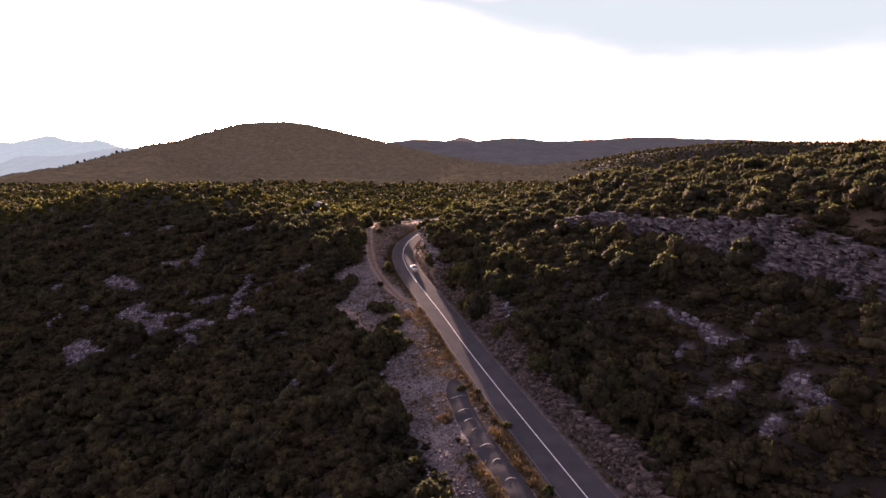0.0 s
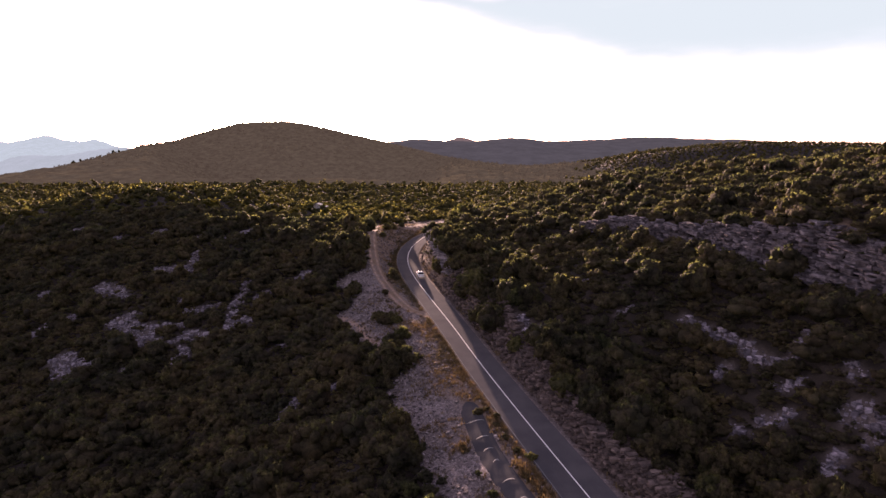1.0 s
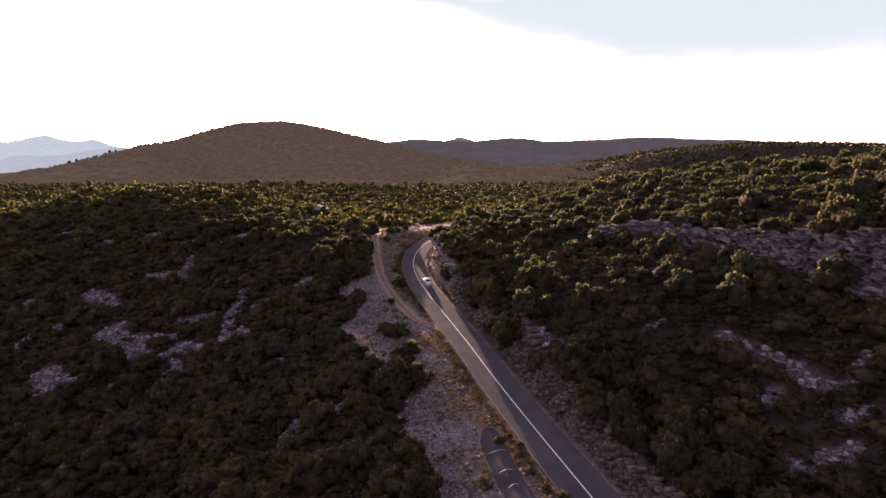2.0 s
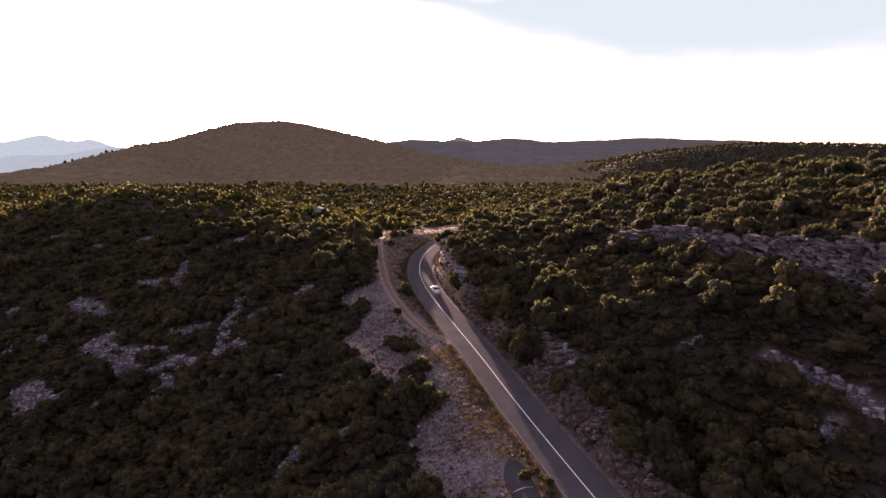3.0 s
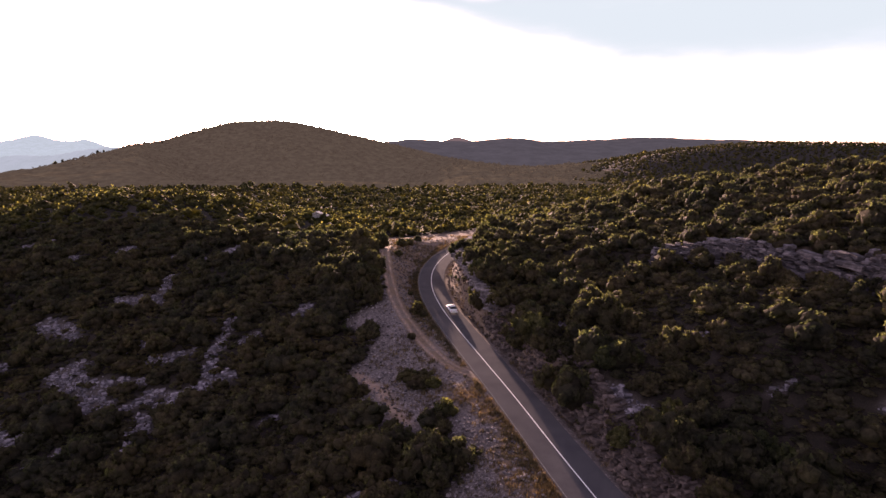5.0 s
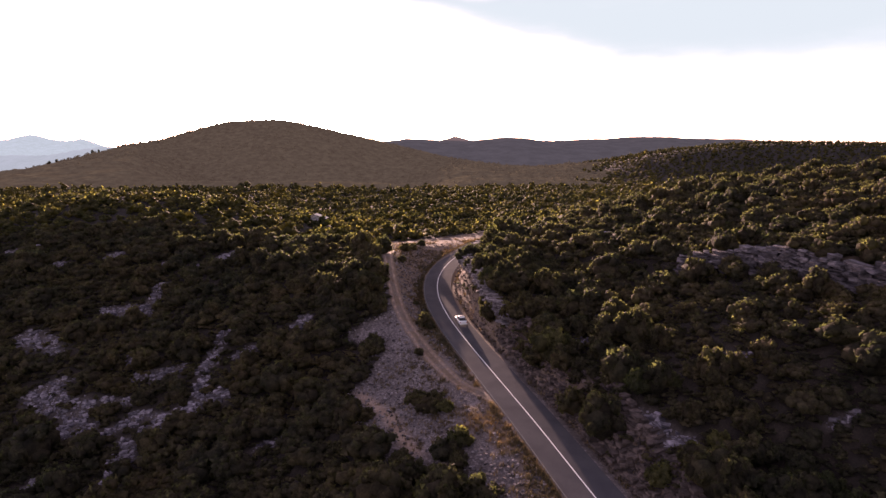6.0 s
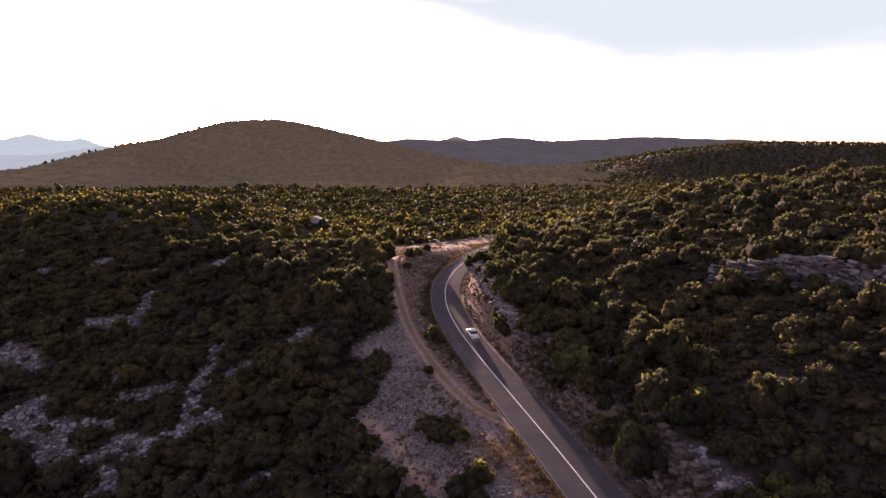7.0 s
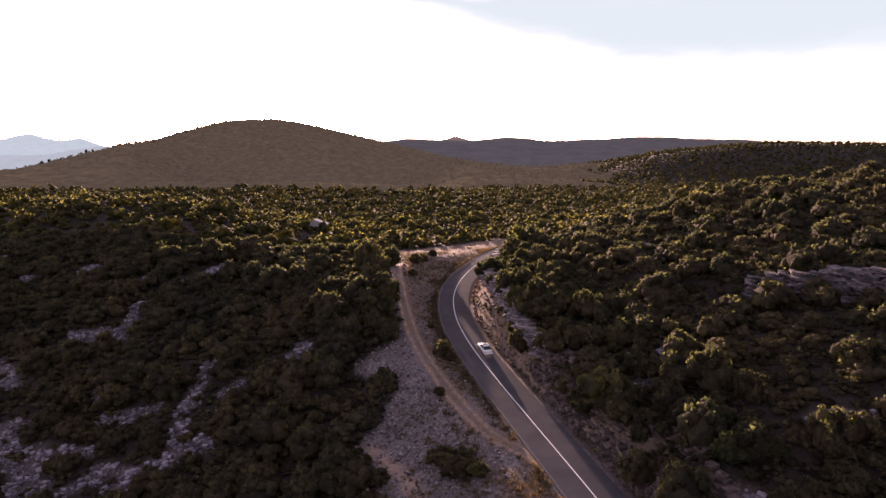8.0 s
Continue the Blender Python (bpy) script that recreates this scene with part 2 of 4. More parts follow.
# the dirt track that leaves the road
TRACK = np.array([(136, -1.5), (140, -4.0), (143.4, -6.6), (147, -9.9), (153.9, -13.2), (161.4, -16.1), (168.6, -18.7), (177.3, -21.2), (194.2, -24.3), (217, -27.0), (231.8, -28.2), (262, -30.5)])
TX, = line_of(TRACK, RY)

# the near land as a coarse net of heights, 50 m apart, and a finer one, 30 m apart, laid over it
RELIEF = np.array([
    [-66.5, -52.2, -38.0, -24.6, -13.3, -5.6, -2.5, -0.1, 1.4],
    [-55.8, -45.5, -34.7, -23.4, -11.4, 4.0, 12.5, 5.5, -5.0],
    [-45.0, -38.1, -30.9, -22.0, -9.8, 11.7, 28.0, 9.3, -9.9],
    [-34.6, -28.6, -26.0, -21.6, 0.2, 17.8, 21.3, 5.9, -7.1],
    [-25.4, -16.6, -10.4, -12.7, 5.5, 7.7, 2.5, 4.5, 1.1],
    [-15.1, -12.9, -10.7, 2.2, 10.3, 8.5, 5.2, 7.7, 4.0],
    [1.4, 0.1, 7.2, 27.2, 22.6, 30.7, 15.3, 5.7, 0.3],
    [28.2, 33.6, 40.3, 37.6, 32.8, 32.7, 19.9, 7.3, -1.7],
    [61.4, 60.1, 55.5, 48.6, 39.7, 26.7, 13.3, 5.6, -0.9],
    [96.1, 84.9, 72.1, 58.0, 41.2, 22.7, 8.6, 2.3, -1.2]])
FINE = np.array([
    [1.0, 0.9, 2.3, 1.3, 0.3, -1.4, 0.7, -0.7],
    [0.4, -3.0, -3.3, -0.8, -2.5, 4.0, 2.5, -4.1],
    [1.0, 0.8, 0.9, 2.0, -3.0, 0.7, 0.4, 0.1],
    [0.4, 4.8, 0.9, -0.3, -0.4, 1.9, 0.8, -0.1],
    [-2.5, -3.2, -10.5, 5.5, -2.3, 0.3, 1.1, -0.2],
    [-0.6, 4.7, 11.1, -2.8, -1.8, -0.3, 0.8, 0.1],
    [-1.1, -0.7, -2.5, -2.4, 2.4, -0.0, -0.3, -0.0]])


def net(c, x0, y0, size, x, y):
    """A cubic spline over the net c; nothing beyond its edge."""
    n, m = c.shape
    u, v = np.clip((x - x0) / size, -2.999, n - 0.001), np.clip((y - y0) / size, -2.999, m - 0.001)
    i, j = np.floor(u).astype(int), np.floor(v).astype(int)
    u, v = u - i, v - j

    def w(t):
        return ((1 - t) ** 3 / 6, (3 * t**3 - 6 * t * t + 4) / 6, (-3 * t**3 + 3 * t * t + 3 * t + 1) / 6, t**3 / 6)
    big = np.zeros((n + 6, m + 6))
    big[3:-3, 3:-3] = c
    wu, wv, out = w(u), w(v), 0.0
    for a in range(4):
        for b in range(4):
            out = out + wu[a] * wv[b] * big[np.clip(i + a + 3, 0, n + 5), np.clip(j + b + 3, 0, m + 5)]
    return out


def far_land(x, y, raised=1.0):
    def hill(cx, cy, a, sx, sy):
        return a * np.exp(-0.5 * (((x - cx) / sx) ** 2 + ((y - cy) / sy) ** 2))
    base = (6 - 75 * step(380, 950, -x) - 40 * step(950, 1500, y)
            - 5 * step(420, 620, y) * step(-60, 60, x) + hill(420, 920, 36, 165, 100) + hill(760, 900, 34, 200, 120)
            + 9 * (fbm(x, y, 160, 3) - 0.5) * step(300, 600, y)
            - 46 * step(515, 700, y) * (1 - step(720, 1080, y)) * step(-30, 130, 0.02 * y - x) * step(0, 110, x + 0.5 * y))      # a hollow before the hill
    return base + (hill(-305, 1100, 78, np.where(x < -305, 155, 180), 230) + hill(-560, 1100, 10, 80, 230) + hill(-60, 1150, 8, 170, 200)) * raised


def hill_cover(x, y):
    """Where the land belongs to the far rounded hill: 0 on the plain, 1 on the hill."""
    ragged = fbm(x, y, 45, 77) - 0.5
    return step(488, 520, y + 50 * ragged - 140 * step(-60, 60, x)) * step(-20, 40, 0.25 * y - x + 110 * ragged)


CLIFF = np.array([(22, 178, 1.5), (32, 164.5, 2.5), (41, 156.5, 3.2), (46, 146, 3.2), (52.5, 131, 4.5), (60, 106, 7.5), (66, 84, 4.5)])


def cliff_at(x, y):
    """Distance uphill of the cliff's line, and the cliff's height there."""
    best, e, h = np.full(x.shape, 1e9), np.zeros(x.shape), np.zeros(x.shape)
    for (ax, ay, ah), (bx, by, bh) in zip(CLIFF[:-1], CLIFF[1:]):
        dx, dy = bx - ax, by - ay
        size = math.hypot(dx, dy)
        t = np.clip(((x - ax) * dx + (y - ay) * dy) / size**2, 0, 1)
        far = np.hypot(x - ax - t * dx, y - ay - t * dy)
        side = dx * (y - ay) - dy * (x - ax)
        m = far < best
        best, e, h = np.where(m, far, best), np.where(m, np.sign(side) * far, e), np.where(m, ah + (bh - ah) * t, h)
    return e, h


def beside_road(x, y):
    """Distance from the road's centre line, to its right as one drives away, and the road's height there."""
    return (x - np.interp(y, RY, RX)) / np.sqrt(1 + np.interp(y, RY, RS) ** 2), np.interp(y, RY, RZ)


def height(x, y):
    x, y = np.asarray(x, float), np.asarray(y, float)
    cx, cy = np.clip(x, -190, 159.9), np.clip(y, 30, 329.9)
    near = net(RELIEF, -190, 30, 50, cx, cy) + net(FINE, -50, 70, 30, x, y)
    e, h = cliff_at(x, y)
    near = near + h * step(-1.5, 1.5, e + 1.6 * (wave(x, y, 4.0, 9) - 0.5)) * np.exp(-np.maximum(e, 0) / 30)
    near = near - 2.9 * np.exp(-((e - 3) / 9) ** 2) * step(-152, -138, -y) * step(66, 90, y)
    near = near + 2.0 * np.exp(-(((x + 1) / 9) ** 2 + ((y - 184) / 15) ** 2))
    near = np.where(near > 34, 34 + 9 * (1 - np.exp(-(near - 34) / 9)), near)
    inside = step(-260, -170, x) * step(-230, -140, -x) * step(-345, -285, -y)
    land = near * inside + far_land(x, y) * (1 - inside)
    u, rz = beside_road(x, y)
    rough = 1.1 * (fbm(x, y, 9, 2) - 0.5) + 0.5 * (wave(x, y, 1.6, 7) - 0.5)
    land = land + rough + 1.5 * np.exp(-((u - 9.5) / 3.6) ** 2) * step(58, 70, y) * step(-120, -98, -y)
    steep = step(155, 168, y) * step(-222, -206, -y)
    w = np.where(u > 0, step(4.6 + 0.3 * steep, 8.8 - 1.9 * steep, u), step(5.0, 13.5, -u))
    w = np.where((y > 338) | (y < -58), 1.0, w)
    bed = rz - 0.07 - 0.25 * step(3.6, 5.0, np.abs(u)) + 0.16 * (wave(x, y, 1.2, 4) - 0.5) * step(3.4, 4.2, np.abs(u))
    z = bed * (1 - w) + land * w
    d = np.abs(x - np.interp(y, RY, TX))
    rut = np.exp(-((d - 0.95) / 0.35) ** 2) * 0.14 * step(140, 148, y) * step(-262, -250, -y)
    return z - rut


# ---------------------------------------------------------------- ground
def spaced(stops):
    """Coordinates from (start, end, spacing) runs, growing geometrically outside them."""
    out = []
    for a, b, n in stops:
        out.extend(np.linspace(a, b, n, endpoint=False))
    return np.array(out)


GX = np.concatenate([-np.geomspace(3600, 205, 44), spaced(((-200, -60, 120), (-60, 80, 210), (80, 150, 60))), np.geomspace(150, 3600, 48)])
GY = np.concatenate([np.array([-400, -200, -100, -50, -20, 0, 20, 35]), spaced(((45, 60, 12), (60, 270, 270), (270, 345, 60))), np.geomspace(345, 3600, 80)])


def verge_left(y):
    """x of the edge of the scrub on the road's downhill side."""
    return np.interp(y, (0, 67, 85, 102, 112, 118, 125, 128, 131, 135, 142, 148, 153, 156, 164, 166, 169, 173, 177, 182, 200, 240, 255, 270, 273, 276, 282, 300, 340),
                     (28, 2.5, -5.0, -12.5, -10.5, -8.0, -9.5, -17, -21.5, -23.5, -25.5, -28, -29.5, -25, -25, -28, -32, -28, -24, -24.5, -27, -32, -30, -13, -4, 14, 42, 86, 180))


def bank_wide(y):
    """How much further the bare cut bank reaches uphill on the lower road."""
    return 2.2 * step(-130, -98, -y) + 5.0 * step(206, 222, y) * step(-266, -248, -y)


# stony ledges on the downhill and the uphill slope: x, y of either end and half width
LEDGES = ((-88, 187, -77, 186, 1.3), (-86, 203, -83, 208, 1.2), (-79, 190, -80, 197, 0.9), (-74, 205, -68, 214, 1.2), (-59, 204, -55, 210, 1.1), (-103, 181, -92, 174, 1.6),
          (-87, 162, -77, 154, 2.6), (-78, 152, -72, 150, 1.5), (-69, 149, -66, 151, 1.2), (-62, 149, -58, 152, 1.4), (-58, 153, -52, 155, 1.6), (-57, 157, -57, 161, 0.9))
LEDGES_LOW = ((-61, 152, -66, 153, 1.1), (-68, 156, -73, 157, 0.9), (-58, 163, -57, 173, 1.1), (-69, 163, -63, 164, 1.2), (-52, 166, -51, 168, 1.2), (-76, 168, -73, 169, 1.1), (-41, 141, -38, 141, 1.1), (-42, 174, -41, 176, 1.2),
              (-64, 144, -64, 147, 1.1), (-24, 116, -18, 118, 1.0), (-31, 108, -30, 113, 1.1), (-81, 124, -81, 128, 1.2), (-136, 223, -128, 224, 1.0))
LEDGES_UPHILL = ((40, 110, 44, 101, 1.0), (44, 101, 45, 95, 1.1), (45, 95, 48, 91, 0.8), (49, 93, 52, 93, 1.1), (39, 96, 41, 96, 1.0), (45, 88, 47, 87, 1.0), (37, 84, 43, 83, 1.3), (49, 78, 49, 74, 2.0),
                 (52, 85, 52, 83, 1.0), (42, 73, 44, 74, 0.9), (30, 117, 32, 117, 0.9), (8, 149, 11, 148, 1.2), (7, 164, 12, 165, 1.1), (12, 127, 14, 123, 1.2), (14, 122, 16, 120, 1.0), (23, 132, 27, 131, 0.9),
                 (14, 155, 15, 154, 0.8), (27, 199, 28, 193, 0.9))
LEDGES_FAR = ((-109, 160, -103, 166, 1.4), (-95, 147, -87, 141, 2.2), (-102, 179, -95, 176, 1.5), (-119, 180, -116, 184, 1.2), (-68, 164, -63, 165, 0.9), (-79, 136, -74, 140, 0.8),
              (-64, 138, -62, 142, 0.8), (-100, 240, -95, 241, 0.9), (-115, 210, -113, 212, 0.9), (-102, 214, -99, 215, 0.9), (-55, 282, -52.5, 276, 0.9), (-52.5, 275, -48, 258, 0.7))
ALL_LEDGES = LEDGES_FAR + LEDGES + LEDGES_LOW + tuple((ax, ay, bx, by, 0.8 * w) for ax, ay, bx, by, w in LEDGES_UPHILL)


# bare soil among the scrub: x, y, half width, half depth, how far the dirt shows
CLEARINGS = ((-59, 287, 4.5, 4.0, 0.2), (-36, 259, 7.5, 3.2, 0.75), (-46, 255, 4.0, 3.0, 0.5), (-73, 231, 5.0, 2.8, 0.45))


def patch_field(x, y):
    """1.25 along each stony ledge, falling off around it."""
    s = np.zeros(np.shape(x))
    for ax, ay, bx, by, w in ALL_LEDGES:
        dx, dy = bx - ax, by - ay
        t = np.clip(((x - ax) * dx + (y - ay) * dy) / (dx * dx + dy * dy), 0, 1)
        s = np.maximum(s, 1.25 - 0.48 * np.hypot(x - ax - t * dx, y - ay - t * dy) / w)
    return s


def stony(x, y):
    """How stony the slopes are: 0 scrub, 1 bare rock."""
    s = patch_field(x, y)
    c, k = math.cos(0.5), math.sin(0.5)
    streaks = 0.5 * fbm(x, y, 2.6, 11, 3) + 0.5 * fbm((x * c + y * k) / 2.6, y * c - x * k, 1.9, 14, 3)
    return np.clip(s * 2.2 - 3.9 * streaks + 1.12, 0, 1)


def shelf(x, y):
    """Patches of reddish soil and dry grass above the cliff."""
    e, _ = cliff_at(x, y)
    return step(0.5, 3, e) * step(-13, -7, -e) * step(0.50, 0.62, fbm(x, y, 5, 61)) * step(80, 90, y) * step(-170, -150, -y)


def covers(x, y):
    """How far gravel, dry grass and bare dirt cover the soil, 0 to 1 each."""
    u, _ = beside_road(x, y)
    n = fbm(x, y, 6, 21)
    inlet = (y > -40) & (y < 335)
    bare = step(-1.5, 2.0, x - verge_left(y) + 3 * (n - 0.5)) * step(-8.2, -5.6, -u + bank_wide(y) * (u > 0) + 3 * (n - 0.5)) * inlet
    gravel = np.maximum(np.where(u > 3.6, 0.5 + 0.3 * step(150, 170, y), 1.0) * bare, 0.45 * stony(x, y))
    straw = np.clip(bare * (step(0.46, 0.62, fbm(x, y, 7, 31)) * step(-12, -5, u) * step(3, 4, -u) + 0.8 * step(-7, -4.5, u) * step(3.2, 4, -u) * step(0.3, 0.55, n)), 0, 0.95)
    straw = np.maximum(straw, 0.5 * shelf(x, y))
    # browner soil between the track and the road, and round the far bend
    between = step(-0.5, 1.5, x - np.interp(y, RY, TX)) * step(150, 168, y) * inlet * bare
    straw = np.maximum(straw, between * (0.55 + 0.4 * step(0.4, 0.6, fbm(x, y, 4, 35))))
    d = np.abs(x - np.interp(y, RY, TX))
    on = step(137, 146, y) * step(-268, -250, -y)
    dirt = on * (0.5 * np.exp(-((d - 0.95) / 0.42) ** 2) + 0.12 * step(-2.6, -1.2, -d))
    dirt = np.maximum(dirt, 0.8 * np.exp(-((x + 26) / 7) ** 2 - ((y - 250) / 7) ** 2))
    for cx, cy, rx, ry, dust in CLEARINGS:
        dirt = np.maximum(dirt, dust * np.exp(-((x - cx) / rx) ** 2 - ((y - cy) / ry) ** 2))
    spur = np.abs(x - np.interp(y, (128, 131, 136, 140.5, 144.5, 150), (-15, -17, -19.5, -21, -23.5, -27)))
    dirt = np.maximum(dirt, 0.85 * np.exp(-(spur / 1.1) ** 2) * step(128, 132, y) * step(-152, -148, -y))
    dirt = np.maximum(dirt, 0.35 * step(4.2, 5.5, u) * step(-9.5, -7.0, bank_wide(y) - u) * step(0.35, 0.6, fbm(x, y, 5, 51)) * inlet)
    return gravel, straw, np.clip(dirt, 0, 1)


def build_ground():
    x, y = np.meshgrid(GX, GY, indexing="ij")
    z = height(x, y) - (far_land(x, y) - far_land(x, y, 0.0) + 1.0) * step(600, 680, y)
    nx, ny = x.shape
    idx = np.arange(nx * ny).reshape(nx, ny)
    faces = np.stack([idx[:-1, :-1], idx[1:, :-1], idx[1:, 1:], idx[:-1, 1:]], -1).reshape(-1, 4)
    me = mesh_of("ground", np.stack([x, y, z], -1).reshape(-1, 3), faces, M_GROUND)
    for name, v in zip(("gravel", "straw", "dirt"), covers(x, y)):
        me.attributes.new(name, "FLOAT", "POINT").data.foreach_set("value", v.astype(np.float32).ravel())
    return tagged(new("ground", me), "stony hillside soil with pale limestone gravel", "ground", kind="structure")


build_ground()


def build_track():
    """The dirt track: two worn wheel ruts with a strip of dry growth between them."""
    ys, o = np.arange(139, 262, 0.6), np.linspace(-2.4, 2.4, 25)
    y, o = np.meshgrid(ys, o, indexing="ij")
    x = np.interp(y, RY, TX) + o
    gravel, straw, _ = covers(x, y)
    wobble = 0.22 * (fbm(y, 0 * y + np.sign(o) * 9, 7, 15) - 0.5)
    rut = np.exp(-((np.abs(o) - 0.9 - wobble) / 0.30) ** 4) * step(139, 145, y) * step(-262, -252, -y)
    z = height(x, y) + 0.06 - 0.16 * step(1.7, 2.4, np.abs(o)) - 0.05 * rut + 0.05 * (wave(x, y, 0.7, 19) - 0.5)
    idx = np.arange(x.size).reshape(x.shape)
    f = np.stack([idx[:-1, :-1], idx[:-1, 1:], idx[1:, 1:], idx[1:, :-1]], -1).reshape(-1, 4)
    me = mesh_of("dirt_track", np.stack([x, y, z], -1).reshape(-1, 3), f, M_GROUND)
    middle = step(-1.9, -1.3, -np.abs(o)) * (0.45 + 0.5 * step(0.4, 0.6, fbm(x, y, 2.5, 16)))
    for name, v in (("gravel", gravel), ("straw", np.maximum(straw, middle)), ("dirt", 0.95 * rut)):
        me.attributes.new(name, "FLOAT", "POINT").data.foreach_set("value", v.astype(np.float32).ravel())
    tagged(new("dirt_track", me), "rutted brown dirt track with dry growth between the ruts", "track", kind="structure")


build_track()


def ribbon(name, ys, left, right, lift, mat, crown=0.0, cols=2):
    """A strip along the road between two offsets from its centre line."""
    x, z, s = np.interp(ys, RY, RX), np.interp(ys, RY, RZ), np.interp(ys, RY, RS)
    k = 1 / np.sqrt(1 + s * s)
    rows = []
    for c in range(cols):
        f = c / (cols - 1)
        o = left + (right - left) * f
        rows.append(np.stack([x + o * k, ys - o * k * s, z + lift - crown * np.abs(o)], -1))
    v = np.stack(rows, 1)
    n = len(ys)
    idx = np.arange(n * cols).reshape(n, cols)
    f = np.stack([idx[:-1, :-1], idx[:-1, 1:], idx[1:, 1:], idx[1:, :-1]], -1).reshape(-1, 4)
    return mesh_of(name, v.reshape(-1, 3), f, mat)


YS = np.arange(-58, 338, 1.0)
ragged = 0.10 * (fbm(YS, YS * 0, 3, 3) - 0.5)
road = tagged(new("road", ribbon("road", YS, -HALF + ragged, HALF + 0.12 * (fbm(YS, YS * 0, 4, 5) - 0.5), 0.03, M_ASPHALT, 0.008, 7)),
              "worn grey asphalt country road winding uphill", "road", kind="structure")
line = new("centre_line", ribbon("centre_line", YS, -0.07, 0.07, 0.042, M_LINE))
tagged(line, "thin white painted centre line", kind="structure")
line.parent = road
edge_line = new("edge_line", ribbon("edge_line", YS, -3.30, -3.20, 0.018, M_EDGE))
tagged(edge_line, "faint worn edge line", kind="structure")
edge_line.parent = road


# ---------------------------------------------------------------- old road strip beside the new one
OLD = np.array([(58, 13.6), (66, 10.6), (74, 8.0), (82, 5.4), (90, 3.3), (97, 2.2), (101, 2.0)])


def build_old_strip():
    ys = np.arange(58, 101.1, 0.75)
    x, = line_of(OLD, ys)
    wide = 1.75 * np.sqrt(np.clip((101.2 - ys) / 3.5, 0.002, 1)) * (1 + 0.25 * (fbm(ys, ys * 0, 6, 8) - 0.5))
    cols = 7
    v = []
    for c in range(cols):
        o = -1 + 2 * c / (cols - 1)
        px = x + wide * o + 0.25 * (wave(ys, ys * 0 + 9 * np.sign(o), 2.0, 5) - 0.5) * abs(o)
        v.append(np.stack([px, ys - 0.25 * o, height(px, ys) + 0.10 - 0.06 * abs(o)], -1))
    v = np.stack(v, 1)
    n = len(ys)
    idx = np.arange(n * cols).reshape(n, cols)
    f = np.stack([idx[:-1, :-1], idx[:-1, 1:], idx[1:, 1:], idx[1:, :-1]], -1).reshape(-1, 4)
    strip = tagged(new("old_road", mesh_of("old_road", v.reshape(-1, 3), f, M_OLD_ASPHALT)),
                   "abandoned strip of dark cracked asphalt among dry grass", "road", kind="structure")
    for k, yy in enumerate((72.0, 76.5, 80.3, 84.6, 87.6, 90.6, 95.0)):
        cx = float(np.interp(yy, ys, x))
        half = (0.75, 0.6, 0.8, 0.45, 0.7, 0.9, 1.3)[k]
        t = np.linspace(-1, 1, 9)
        px, py = cx + half * t + 0.15, yy - 0.35 * t * t + 0.15 * t
        w = 0.11 * (1 - 0.6 * t * t)
        z = np.maximum(height(px, py), 0 * px - 99) + 0.125
        a, b = np.stack([px, py - w, z], -1), np.stack([px, py + w, z], -1)
        vv = np.concatenate([a, b])
        ff = np.array([(i, i + 1, i + 10, i + 9) for i in range(8)])
        mark = new("paint_mark", mesh_of("paint_mark", vv, ff, M_WORN))
        mark.parent = strip


build_old_strip()


# ---------------------------------------------------------------- scrub
def ball_of(subdivisions):
    """Verts and triangles of a unit ball."""
    bm = bmesh.new()
    bmesh.ops.create_icosphere(bm, subdivisions=subdivisions, radius=1.0)
    bm.verts.index_update()
    v, f = np.array([w.co[:] for w in bm.verts]), np.array([[w.index for w in g.verts] for g in bm.faces])
    bm.free()
    return v, f


KNOB_V, KNOB_F = ball_of(1)
OCT_V = np.array([(1, 0, 0), (0, 1, 0), (-1, 0, 0), (0, -1, 0), (0.1, 0.05, 0.8), (0, 0, -0.6)], float)
OCT_F = np.array([(0, 1, 4), (1, 2, 4), (2, 3, 4), (3, 0, 4), (1, 0, 5), (2, 1, 5), (3, 2, 5), (0, 3, 5)])


